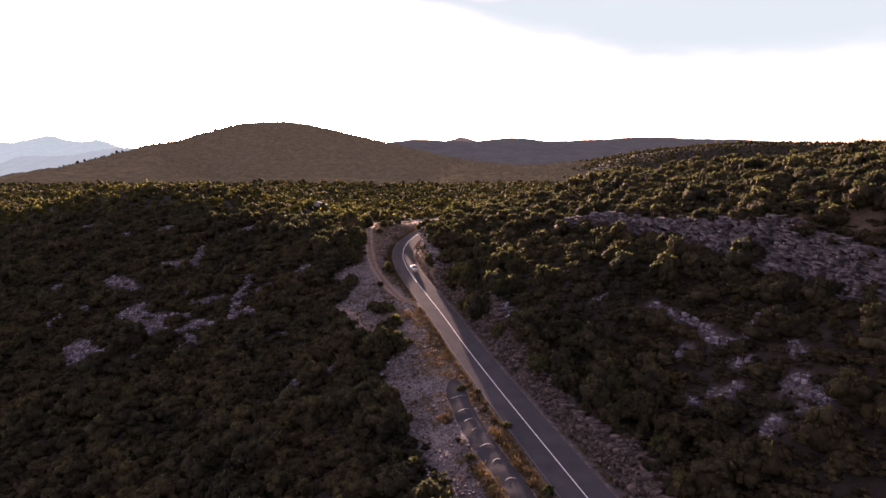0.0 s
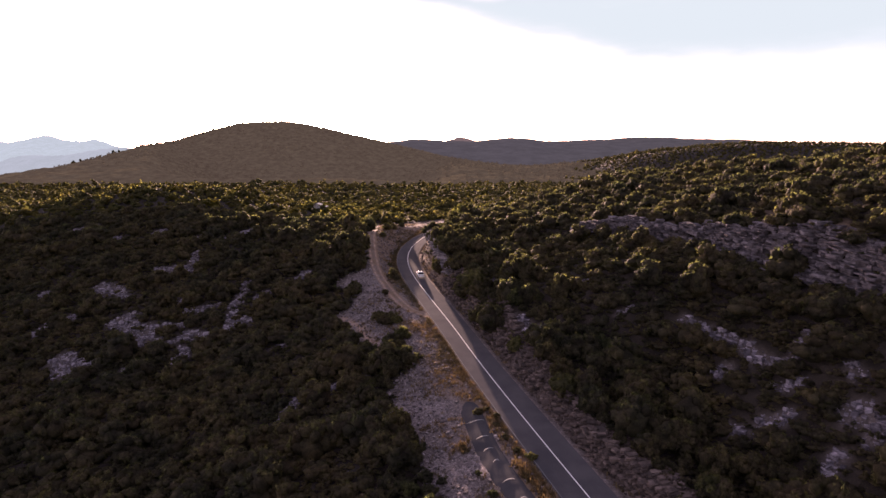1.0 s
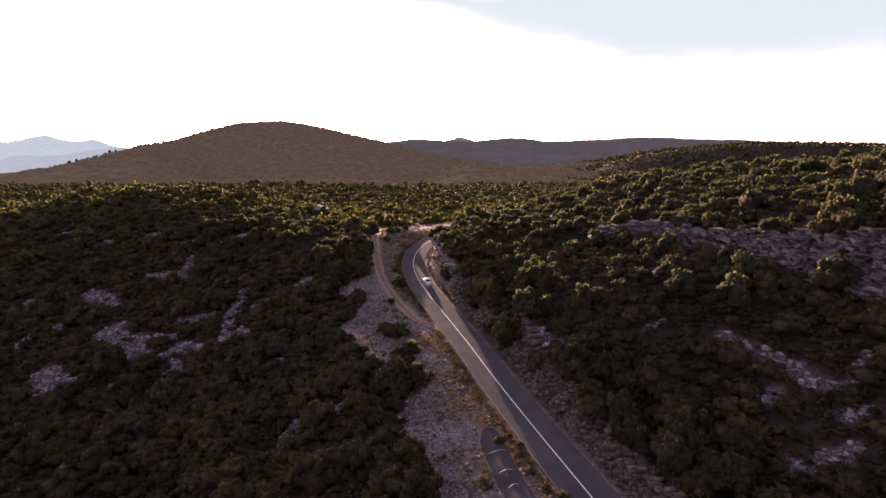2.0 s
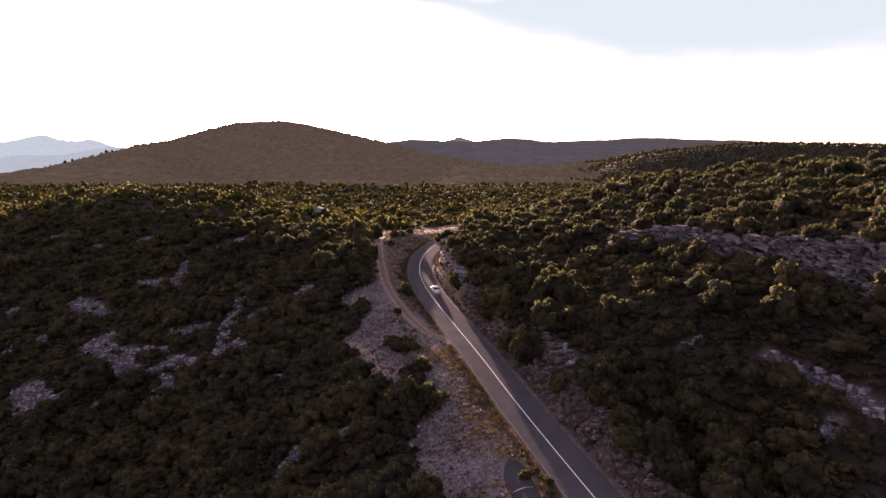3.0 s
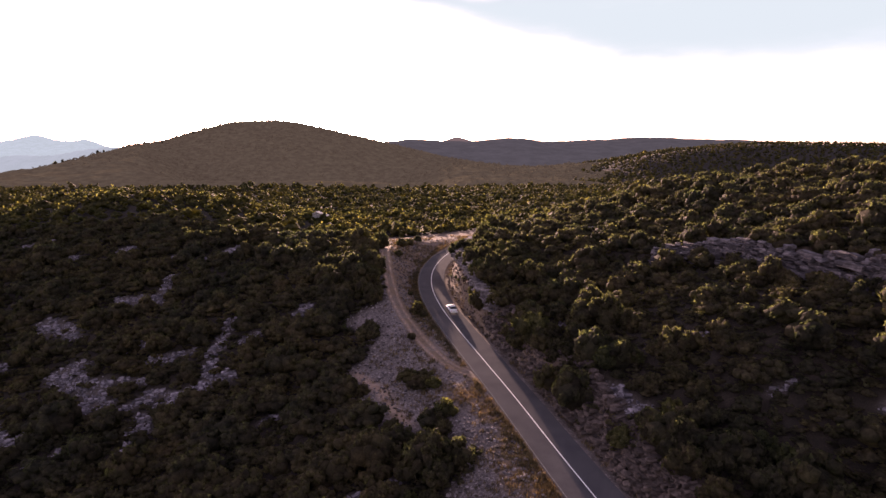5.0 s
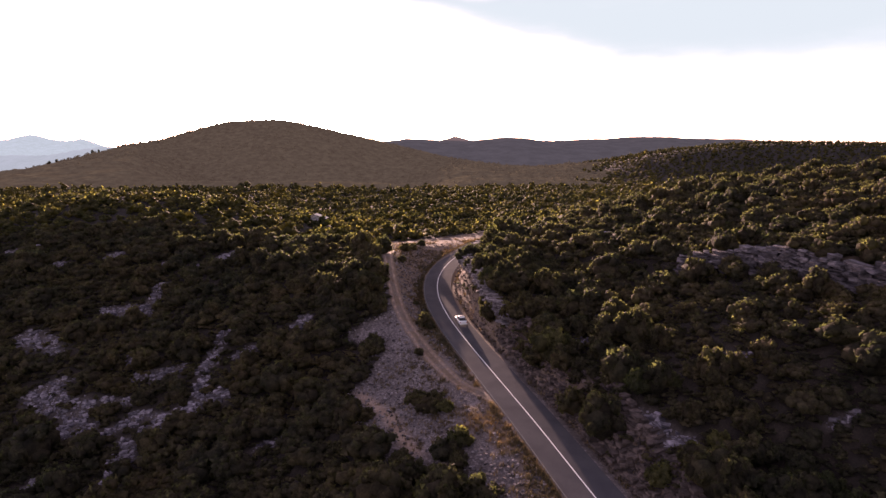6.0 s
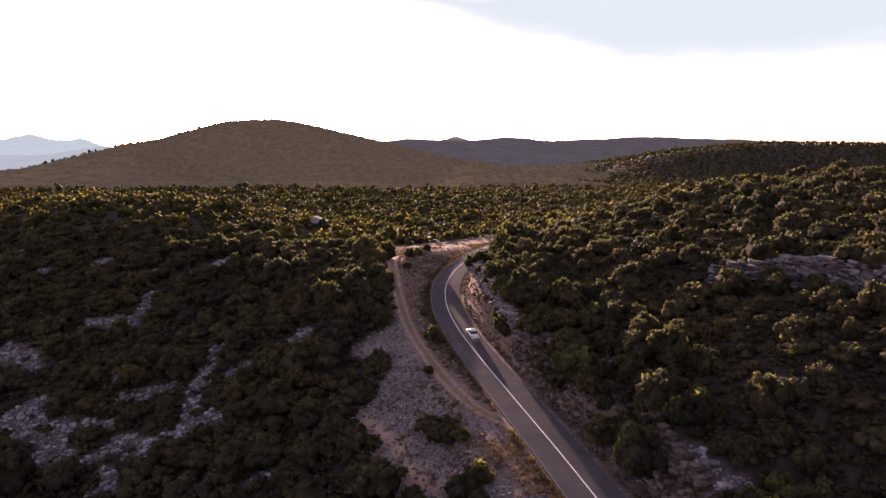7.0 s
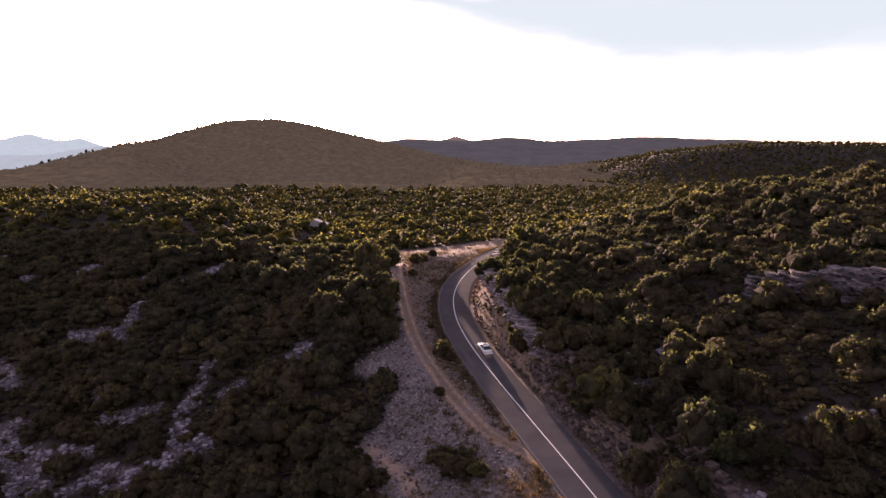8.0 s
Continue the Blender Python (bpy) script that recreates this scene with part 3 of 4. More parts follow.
def bush_shape(seed, lobes, leaves, leaf, tall=0.8, base_v=KNOB_V, base_f=KNOB_F):
    """Verts and triangles of a shrub one metre in radius: a few crowns grown together, each set with rounded knobs and leaf sprays."""
    r = np.random.RandomState(seed)
    vs, fs, n, knobs = [], [], 0, []

    def knob(c, size, flat):
        nonlocal n
        v = base_v * size * (1 + 0.34 * (r.rand(len(base_v), 1) - 0.5)) * np.array([1, 1, flat])
        vs.append(v + c)
        fs.append(base_f + n)
        n += len(v)
    crowns = []
    for k in range(1 if lobes < 4 else 2 + r.randint(3)):
        a, d = r.rand() * 6.283, (0.08 if k == 0 else 0.34 + 0.22 * r.rand())
        size = 0.62 + 0.1 * r.rand() if k == 0 else 0.34 + 0.2 * r.rand()
        c = np.array([d * math.cos(a), d * math.sin(a), tall * (0.34 + 0.26 * r.rand() * (1 if k else 0.5))])
        crowns.append((c, size))
        knob(c, size * (0.95 if lobes < 4 else 0.86), 0.85)
    area = np.array([size ** 2 for _, size in crowns])
    for k in range(lobes):
        c, size = crowns[r.choice(len(crowns), p=area / area.sum())]
        w = r.randn(3)
        w[2] = abs(w[2]) * 1.15 - 0.2
        w /= np.linalg.norm(w)
        own = size * (0.27 + 0.24 * r.rand()) * (12 / max(lobes, 6)) ** 0.3
        p = c + w * size * 0.84 * np.array([1, 1, 0.92])
        knob(p, own, 0.85)
        knobs.append((p, own, w))
    for k in range(leaves):
        c, size, out = knobs[r.randint(len(knobs))]
        w = r.randn(3) + 0.9 * out
        w /= np.linalg.norm(w)
        p = c + w * size * (0.92 + 0.2 * r.rand())
        n1 = w + 0.45 * r.randn(3)
        s = np.cross(n1, r.randn(3))
        s /= np.linalg.norm(s) + 1e-6
        q = np.cross(n1, s)
        q /= np.linalg.norm(q) + 1e-6
        g = leaf * (0.6 + 0.8 * r.rand())
        vs.append(np.stack([p - g * 0.55 * s - g * 0.3 * q, p + g * 0.55 * s - g * 0.3 * q, p + g * 0.75 * q + 0.25 * g * w]))
        fs.append(np.array([[n, n + 1, n + 2]]))
        n += 3
    return np.concatenate(vs), np.concatenate(fs)


def joined(name, shapes, x, y, z, rx, rz, pick, turn, mat, smooth=True):
    """Many copies of the shapes as one mesh."""
    vs, fs, n = [], [], 0
    for k, (sv, sf) in enumerate(shapes):
        m = np.where(pick == k)[0]
        if not len(m):
            continue
        c, s = np.cos(turn[m])[:, None], np.sin(turn[m])[:, None]
        px = (sv[None, :, 0] * c - sv[None, :, 1] * s) * rx[m][:, None] + x[m][:, None]
        py = (sv[None, :, 0] * s + sv[None, :, 1] * c) * rx[m][:, None] + y[m][:, None]
        pz = sv[None, :, 2] * rz[m][:, None] + z[m][:, None]
        vs.append(np.stack([px, py, pz], -1).reshape(-1, 3))
        fs.append((sf[None] + (np.arange(len(m)) * len(sv))[:, None, None] + n).reshape(-1, 3))
        n += len(m) * len(sv)
    return mesh_of(name, np.concatenate(vs), np.concatenate(fs), mat, smooth)


def grid_points(x0, x1, y0, y1, size, seed):
    r = np.random.RandomState(seed)
    x, y = np.meshgrid(np.arange(x0, x1, size), np.arange(y0, y1, size), indexing="ij")
    x, y = x + size * 0.95 * (r.rand(*x.shape) - 0.5), y + size * 0.95 * (r.rand(*y.shape) - 0.5)
    return x.ravel(), y.ravel(), r


def scrub_cover(x, y, low=False):
    """Where shrubs, or the low heath between them, grow, 0 to 1."""
    u, _ = beside_road(x, y)
    n = fbm(x, y, 6, 21)
    free = np.where((y > -40) & (y < 335), np.maximum(step(-1.0, 1.5, verge_left(y) - x + 3 * (n - 0.5)),
                                                      step(5.3, 7.4, u - bank_wide(y) + 2.2 * (n - 0.5))), 1.0)
    free = free * np.prod([1 - np.exp(-(((x - cx) / rx) ** 4 + ((y - cy) / ry) ** 4)) for cx, cy, rx, ry, _ in CLEARINGS], axis=0)
    e, _ = cliff_at(x, y)
    face = 0.85 * step(-2.8, -2.0, e) * step(-1.4, -0.4, -e) * step(78, 84, y) * step(-166, -162, -y)
    bare = step(0.3, 0.6, stony(x, y)) if low else step(0.36, 0.66, patch_field(x, y) + 0.9 * (wave(x, y, 2.9, 71) - 0.5))
    return free * (1 - 0.92 * bare) * (1 - face) * (1 - 0.6 * shelf(x, y))


def seen(x, y, spare=7):
    return np.abs(x) < 0.77 * np.maximum(y, 0) + spare


def scrub(x0, x1, y0, y1, size, seed, least, most, cover=0.93):
    x, y, r = grid_points(x0, x1, y0, y1, size, seed)
    m = seen(x, y)
    x, y = x[m], y[m]
    clump = fbm(x, y, 11, 41)
    m = r.rand(len(x)) < scrub_cover(x, y, least < 1.2) * cover * (0.86 + 0.4 * clump)
    x, y, clump = x[m], y[m], clump[m]
    size_of = least + (most - least) * r.rand(len(x)) ** 2.2 * (0.35 + 1.3 * clump)
    return x, y, size_of * (1 - (0.6 if least > 1.2 else 0.3) * step(0.0, 0.7, patch_field(x, y))), r


# shrubs that stand nearest the road are things of their own; the rest of the maquis is one cover
NEAR_SHAPES = [bush_shape(100 + k, 28, 520, 0.11, 0.8 + 0.08 * (k % 4)) for k in range(8)]
MID_SHAPES = ([bush_shape(200 + k, 7, 70, 0.17, 0.75 + 0.1 * (k % 4), OCT_V, OCT_F) for k in range(6)]
              + [bush_shape(220 + k, 10, 90, 0.13, 0.75 + 0.1 * (k % 4)) for k in range(6)]
              + [bush_shape(240 + k, 17, 190, 0.11, 0.75 + 0.1 * (k % 4)) for k in range(6)])
BACK_SHAPES = [bush_shape(300 + k, 10, 18, 0.16, 0.85, OCT_V, OCT_F) for k in range(8)]
FAR_SHAPES = [bush_shape(400 + k, 3, 1, 0.2, 0.85, OCT_V, OCT_F) for k in range(6)]
PLAIN_SHAPES = [bush_shape(420 + k, 5, 8, 0.18, 0.9, OCT_V, OCT_F) for k in range(6)]


def trunk_mesh():
    """A short trunk that forks into three limbs."""
    bm = bmesh.new()
    for foot, tip, wide in (((0, 0, -0.3), (0.02, 0.0, 0.22), 0.07), ((0.02, 0, 0.18), (0.34, 0.1, 0.6), 0.045), ((0.02, 0, 0.18), (-0.2, 0.28, 0.62), 0.045), ((0.02, 0, 0.18), (-0.12, -0.3, 0.58), 0.045)):
        foot, tip = Vector(foot), Vector(tip)
        way = tip - foot
        made = bmesh.ops.create_cone(bm, segments=6, radius1=wide, radius2=wide * 0.55, depth=way.length, cap_ends=True)
        bmesh.ops.transform(bm, verts=made["verts"], matrix=Matrix.Translation((foot + tip) / 2) @ way.to_track_quat("Z", "Y").to_matrix().to_4x4())
    me = bpy.data.meshes.new("trunk")
    bm.to_mesh(me)
    bm.free()
    me.materials.append(M_BARK)
    return me


def build_scrub():
    crowns = [mesh_of("crown", v, f, M_LEAF) for v, f in NEAR_SHAPES]
    bright = [mesh_of("crown", v, f, M_LEAF_YELLOW) for v, f in NEAR_SHAPES[:4]]
    trunk = trunk_mesh()

    def shrub(x, y, r, tall, k, sunny, label):
        root = tagged(new("shrub"), label, "shrub", "shrubs along the road")
        root.matrix_basis = Matrix.LocRotScale((x, y, float(height(x, y)) - 0.05), Euler((0, 0, 6.28 * ((k * 0.37) % 1))), (r, r, tall))
        for n, me in (("crown", bright[k % 4] if sunny else crowns[k % 8]), ("trunk", trunk)):
            ob = new(n, me)
            ob.parent = root

    def tree(x, y, size, label, sunk=0.3):
        root = tagged(new("tree"), label, "tree")
        root.matrix_basis = Matrix.LocRotScale((x, y, float(height(x, y)) - sunk * size), Euler((0, 0, 0.7 * x)), (size, size, size))
        for n, me, place, wide in (("crown", crowns[2], (0, 0, 2.0), (1.5, 1.4, 2.6)), ("crown", crowns[5], (0.8, 0.3, 3.2), (0.9, 0.9, 1.6)), ("trunk", trunk, (0, 0, 0), (2.0, 2.0, 5.0))):
            ob = new(n, me)
            ob.parent = root
            ob.matrix_basis = Matrix.LocRotScale(place, None, wide)
    tree(101, 149, 1.0, "small dark evergreen tree on the crest of the slope")
    for x, y, size in ((-501, 826, 1.6), (-494, 812, 1.3), (-474, 797, 1.2), (-460, 852, 1.9), (-455, 858, 1.3), (-389, 994, 1.3), (-437, 884, 1.1), (-413, 938, 0.9)):
        tree(x, y, size, "lone dark tree on the skyline of the hill", 1.9)
    # single shrubs that stand free on the gravel
    for k, (x, y, r, tall, sunny) in enumerate(((-10.8, 130.2, 2.4, 2.6, 1), (-12.4, 128.6, 2.8, 2.5, 0), (-27.5, 146.0, 1.8, 1.7, 0), (-11.0, 126.0, 1.8, 1.7, 0),
                                                (-16.1, 174.0, 2.3, 2.9, 0), (-15.2, 172.4, 1.4, 1.7, 0), (-17.0, 159.0, 1.2, 1.3, 0), (-18.5, 188.0, 0.8, 0.8, 0), (-16.8, 143.0, 2.7, 2.2, 0), (-14.9, 140.4, 2.6, 2.1, 0),
                                                (-12.8, 139.2, 1.8, 1.7, 1), (-13.9, 142.8, 1.9, 1.5, 0), (-24.8, 141.6, 2.0, 1.8, 0),
                                                (-23.0, 214.0, 1.6, 1.6, 0), (-20.5, 231.0, 2.0, 2.0, 0), (-22.5, 226.5, 2.2, 2.2, 0), (-18.0, 238.5, 1.8, 2.0, 0),
                                                (-11.5, 97.0, 1.4, 1.1, 0), (-7.0, 88.5, 1.3, 1.0, 0), (-4.0, 80.5, 1.6, 1.2, 0), (3.2, 97.2, 1.1, 0.9, 0),
                                                (9.6, 84.2, 0.9, 1.0, 1), (13.2, 68.5, 0.9, 1.1, 1), (7.9, 66.0, 0.9, 0.8, 1), (6.5, 70.2, 1.0, 0.8, 1), (5.2, 74.0, 0.8, 0.7, 0), (3.8, 78.2, 0.9, 0.8, 1), (2.3, 82.4, 0.7, 0.6, 0),
                                                (4.6, 98.0, 0.8, 0.6, 0), (5.6, 93.4, 0.7, 0.5, 0), (6.7, 89.6, 0.8, 0.6, 0), (8.0, 86.2, 0.7, 0.6, 0), (5.9, 95.6, 1.0, 0.6, 0))):
        shrub(x, y, r, tall, k, sunny, "rounded green shrub standing free on pale gravel")
    # shrubs rooted in the clefts and at the foot of the cliff
    for k, (x, y, r) in enumerate(((56.5, 113.5, 1.8), (63.6, 95.4, 1.6), (65.2, 89.0, 2.2), (51.5, 128.2, 2.2), (47.8, 134.0, 2.0), (56.0, 94.0, 3.0), (61.0, 90.5, 2.6), (52.6, 100.0, 3.0), (64.0, 85.6, 2.8), (52.4, 113.0, 2.8),
                                   (54.8, 126.4, 1.4), (50.4, 131.6, 1.7), (37.4, 146.4, 2.0), (42.4, 137.2, 2.2), (45.6, 150.6, 1.3), (60.4, 103.6, 1.3))):
        shrub(x, y, r, r * 1.05, k, 0, "dark evergreen shrub rooted at the limestone cliff")
    x, y, r, rr = scrub(-45, 48, 62, 236, 3.0, 1, 1.3, 4.0, 1.0)
    u, _ = beside_road(x, y)
    near = np.where((u > -24) & (u < 24) & (y > 70), np.abs(u) + 0.02 * y, 99.0)
    first = np.argsort(near)[:270]
    for k, i in enumerate(first):
        shrub(float(x[i]), float(y[i]), float(r[i]), float(r[i] * (0.95 + 0.5 * rr.rand())), k, rr.rand() < 0.09, "dense dark green evergreen shrub on the stony slope")
    rest = np.ones(len(x), bool)
    rest[first] = False
    xs, ys, rs = [x[rest]], [y[rest]], [r[rest]]
    for box in ((-190, -45, 62, 236), (48, 150, 62, 236)):
        ax, ay, ar, rr = scrub(*box, 3.0, 2, 1.3, 4.0, 1.0)
        xs.append(ax), ys.append(ay), rs.append(ar)
    x, y, r = np.concatenate(xs), np.concatenate(ys), np.concatenate(rs)
    me = joined("scrub", MID_SHAPES, x, y, height(x, y) - 0.1, r, r * (0.75 + 0.65 * rr.rand(len(x)) ** 2), rr.randint(0, 6, len(x)) + 6 * (r > 1.5) + 6 * (r > 2.3), 6.28 * rr.rand(len(x)), M_LEAF)
    tagged(new("scrub", me), "dense dark green maquis covering both slopes", "scrub", kind="stuff")
    x, y, r, rr = scrub(-160, 125, 62, 236, 1.55, 6, 1.15, 2.1, 1.2)
    low = [bush_shape(600 + k, 1, 5, 0.5, 0.8, OCT_V, OCT_F) for k in range(6)] + [bush_shape(620 + k, 4, 14, 0.2, 0.7, OCT_V, OCT_F) for k in range(6)]
    me = joined("low_scrub", low, x, y, height(x, y) - 0.1, r, r * (0.5 + 0.35 * rr.rand(len(x))), rr.randint(0, 6, len(x)) + 6 * (y < 150), 6.28 * rr.rand(len(x)), M_LEAF)
    tagged(new("low_scrub", me), "low dark heath filling the gaps between shrubs", "scrub", kind="stuff")
    x, y, r, rr = scrub(-330, 330, 236, 345, 3.5, 3, 1.4, 4.0, 1.0)
    me = joined("scrub_beyond", BACK_SHAPES, x, y, height(x, y) - 0.1, r, r * (0.75 + 0.55 * rr.rand(len(x)) ** 2), rr.randint(0, 8, len(x)), 6.28 * rr.rand(len(x)), M_FAR_LEAF_BRIGHT)
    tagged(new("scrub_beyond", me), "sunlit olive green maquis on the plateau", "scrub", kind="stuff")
    # the slope under and behind the flight
    x, y, rr = grid_points(-70, 75, -30, 62, 2.9, 8)
    m = rr.rand(len(x)) < scrub_cover(x, y)
    x, y = x[m], y[m]
    r = 1.2 + 1.8 * rr.rand(len(x)) ** 2
    me = joined("scrub_below", FAR_SHAPES, x, y, height(x, y) - 0.1, r, r, rr.randint(0, 6, len(x)), 6.28 * rr.rand(len(x)), M_LEAF)
    tagged(new("scrub_below", me), "dark green maquis on the lower slope", "scrub", kind="stuff")
    x, y, r, rr = scrub(-420, 420, 345, 500, 4.4, 14, 1.5, 4.2, 1.0)
    me = joined("plain_scrub", PLAIN_SHAPES, x, y, height(x, y) - 0.1, r, r * (0.8 + 0.5 * rr.rand(len(x))), rr.randint(0, 6, len(x)), 6.28 * rr.rand(len(x)), M_FAR_LEAF_BRIGHT)
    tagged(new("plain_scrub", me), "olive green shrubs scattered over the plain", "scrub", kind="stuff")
    x, y, r, rr = scrub(-600, 700, 500, 760, 6.3, 4, 2.3, 5.0, 1.0)
    ax, ay, ar, rr = scrub(-60, 900, 760, 1130, 7.2, 9, 2.6, 5.2, 1.0)
    x, y, r = np.concatenate([x, ax]), np.concatenate([y, ay]), np.concatenate([r, ar])
    m = (hill_cover(x, y) < 0.6) & ((y < 590) | (x > 0.02 * y - 40))
    x, y, r = x[m], y[m], r[m]
    me = joined("far_scrub", FAR_SHAPES, x, y, height(x, y) - 0.1, r, r * (0.8 + 0.4 * rr.rand(len(x))), rr.randint(0, 6, len(x)), 6.28 * rr.rand(len(x)), M_FAR_LEAF_BRIGHT)
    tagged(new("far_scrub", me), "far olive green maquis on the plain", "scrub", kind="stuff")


build_scrub()


# ---------------------------------------------------------------- rock
def rock_shape(seed, slab=False):
    """An angular stone about one metre across."""
    r = random.Random(seed)
    bm = bmesh.new()
    flat = 0.30 if slab else 0.42
    if slab:
        for k in range(8):
            corner = [0.5 * s * (0.72 + 0.28 * r.random()) for s in (k % 2 * 2 - 1, k // 2 % 2 * 2 - 1, (k // 4 * 2 - 1) * 0.62)]
            bm.verts.new(corner)
            if r.random() < 0.4:
                bm.verts.new((corner[0] * (0.4 + 0.5 * r.random()), corner[1] * 1.15, corner[2] * 0.9))
    for k in range(0 if slab else 13):
        bm.verts.new((0.5 * r.choice((-1, 1)) * (0.55 + 0.45 * r.random()), 0.5 * r.choice((-1, 1)) * (0.55 + 0.45 * r.random()),
                      flat * r.choice((-1, 1)) * (0.7 + 0.3 * r.random())))
    hull = bmesh.ops.convex_hull(bm, input=bm.verts)
    bmesh.ops.delete(bm, geom=[g for g in hull["geom_interior"] if isinstance(g, bmesh.types.BMVert)], context="VERTS")
    bmesh.ops.triangulate(bm, faces=bm.faces)
    bm.verts.index_update()
    v, f = np.array([w.co[:] for w in bm.verts]), np.array([[w.index for w in g.verts] for g in bm.faces])
    bm.free()
    return v, f


ROCKS = [rock_shape(k) for k in range(10)]
SLABS = [rock_shape(50 + k, True) for k in range(8)]


def scatter_rocks(name, x, y, size, r, mat, label, sunk=0.12, flat=1.0):
    me = joined(name, ROCKS, x, y, height(x, y) + size * (0.38 * flat - sunk), size, size * flat * (0.7 + 0.5 * r.rand(len(x))), r.randint(0, 10, len(x)), 6.28 * r.rand(len(x)), mat, False)
    tagged(new(name, me), label, "rocks", kind="stuff")


def build_loose_rock():
    # pale ribs and boulders that break through the scrub
    x, y, r = grid_points(-150, 110, 66, 245, 0.48, 61)
    s = stony(x, y)
    m = seen(x, y) & (r.rand(len(x)) < np.clip(s * 1.5 - 0.45, 0, 0.8)) & (s > 0.05)
    x, y = x[m], y[m]
    scatter_rocks("slope_rocks", x, y, 0.2 + 0.85 * r.rand(len(x)) ** 2.4, r, M_ROCK, "pale weathered limestone blocks between the shrubs", 0.2, 0.85)
    # rubble on the cut bank
    ys = 62 + 160 * r.rand(6500)
    u = 4.3 + (4.2 + bank_wide(ys)) * r.rand(6500)
    x = np.interp(ys, RY, RX) + u * np.sqrt(1 + np.interp(ys, RY, RS) ** 2)
    scatter_rocks("bank_rubble", x, ys, 0.10 + 0.6 * r.rand(6500) ** 3.4, r, M_BANK_STONE, "broken stones fallen from the cut bank")
    # gravel and stones on the open ground by the road
    ys = 60 + 190 * r.rand(12000)
    lo, hi = verge_left(ys) - 1, np.interp(ys, RY, RX) - 4.2 * np.sqrt(1 + np.interp(ys, RY, RS) ** 2)
    x = lo + (hi - lo) * r.rand(12000) ** 1.25
    off = (np.abs(x - np.interp(ys, RY, TX)) > 1.7) | (ys < 142)
    off &= (np.abs(x - np.interp(ys, OLD[:, 0], OLD[:, 1])) > 1.9) | (ys > 101)
    x, ys = x[off], ys[off]
    scatter_rocks("verge_stones", x, ys, 0.11 + 0.40 * r.rand(len(x)) ** 3.4, r, M_RUBBLE, "loose pale limestone gravel and stones")


build_loose_rock()


def build_boulders():
    """Single boulders that stand out on the slopes."""
    meshes = [mesh_of("boulder", v, f, M_ROCK, False) for v, f in ROCKS]
    r = random.Random(9)
    for ax, ay, bx, by, w in ALL_LEDGES:
        for k in range(2):
            f = r.random()
            x, y = ax + (bx - ax) * f + w * (r.random() - 0.5), ay + (by - ay) * f + w * (r.random() - 0.5)
            s = 0.6 + 0.7 * r.random()
            ob = tagged(new("boulder", meshes[r.randrange(10)]), "large pale limestone boulder among dark shrubs", "boulder", "boulders on the slopes")
            ob.matrix_basis = Matrix.LocRotScale((x, y, float(height(x, y)) + 0.1 * s), Euler((0.3 * r.random(), 0.3 * r.random(), 6.28 * r.random())), (s, s * 0.8, s * (0.7 + 0.4 * r.random())))


build_boulders()


def build_outcrop(label, nodes, courses_of, seed, lean=0.62, wide=1.5, tall=0.78, name="rock_outcrop", mat=M_CLIFF, deep=2.4):
    """A ledge of bedded limestone: courses of blocks that step back uphill."""
    meshes = [mesh_of("stone", v, f, mat, False) for v, f in SLABS]
    r = random.Random(seed)
    for (ax, ay, ah), (bx, by, bh) in zip(nodes[:-1], nodes[1:]):
        root = tagged(new(name), label, "rock outcrop")
        root.location = (ax, ay, float(height(ax, ay)))
        size = math.hypot(bx - ax, by - ay)
        tx, ty = (bx - ax) / size, (by - ay) / size
        nx, ny = -ty, tx                      # uphill
        at = 0.0
        while at < size:
            coarse = 0.6 + 0.5 * float(wave(ax + tx * at, ay + ty * at, 5.0, 23))
            w = wide * coarse * (0.5 + 1.3 * r.random())
            f = (at + w / 2) / size
            h = ah + (bh - ah) * f
            px, py = ax + (bx - ax) * f, ay + (by - ay) * f
            foot = float(height(px - 2.3 * nx, py - 2.3 * ny)) - 0.4
            z, jut = foot, float(wave(px, py, 3.2, 27))
            top = max(foot + 0.4 * h, float(height(px + 2.0 * nx, py + 2.0 * ny)) - 0.2) + 0.9 * (courses_of(px, py) - 0.6) + 0.5 * r.random()
            while z < top:
                c = tall * coarse * (0.5 + 1.7 * r.random() ** 2)
                back = -1.8 + lean * (z - foot) + 1.3 * (r.random() - 0.5) - 1.3 * jut
                if r.random() < 0.12:
                    z += 0.5 * c
                    continue
                slip = 0.6 * w * (r.random() - 0.5)
                ob = new("stone", meshes[r.randrange(8)])
                ob.parent = root
                place = Vector((px + nx * back + tx * slip, py + ny * back + ty * slip, z + c / 2)) - root.location
                ob.matrix_basis = Matrix.LocRotScale(place, Euler((0.2 * (r.random() - 0.5), 0.08 + 0.26 * (r.random() - 0.5), math.atan2(ty, tx) + 0.8 * (r.random() - 0.5))),
                                                     (w * (0.9 + 0.6 * r.random()), deep * (0.6 + 0.6 * r.random()), c * (1.5 + 0.6 * r.random())))
                z += c * 0.95
            at += w * 0.86


def tallness(x, y):
    return 0.35 + 0.75 * float(wave(x, y, 9.0, 13))


build_outcrop("grey limestone ledge of bedded blocks above the shrubs", [tuple(p) for p in CLIFF[1:4]], tallness, 1, 0.5, 1.15, 0.36)
build_outcrop("high grey limestone cliff of cracked blocks on the hillside", [tuple(p) for p in CLIFF[3:]], tallness, 2, 0.5, 1.25, 0.42)


def road_side(y, u):
    s = float(np.interp(y, RY, RS))
    k = math.sqrt(1 + s * s)
    return float(np.interp(y, RY, RX)) + u / k, y - u * s / k


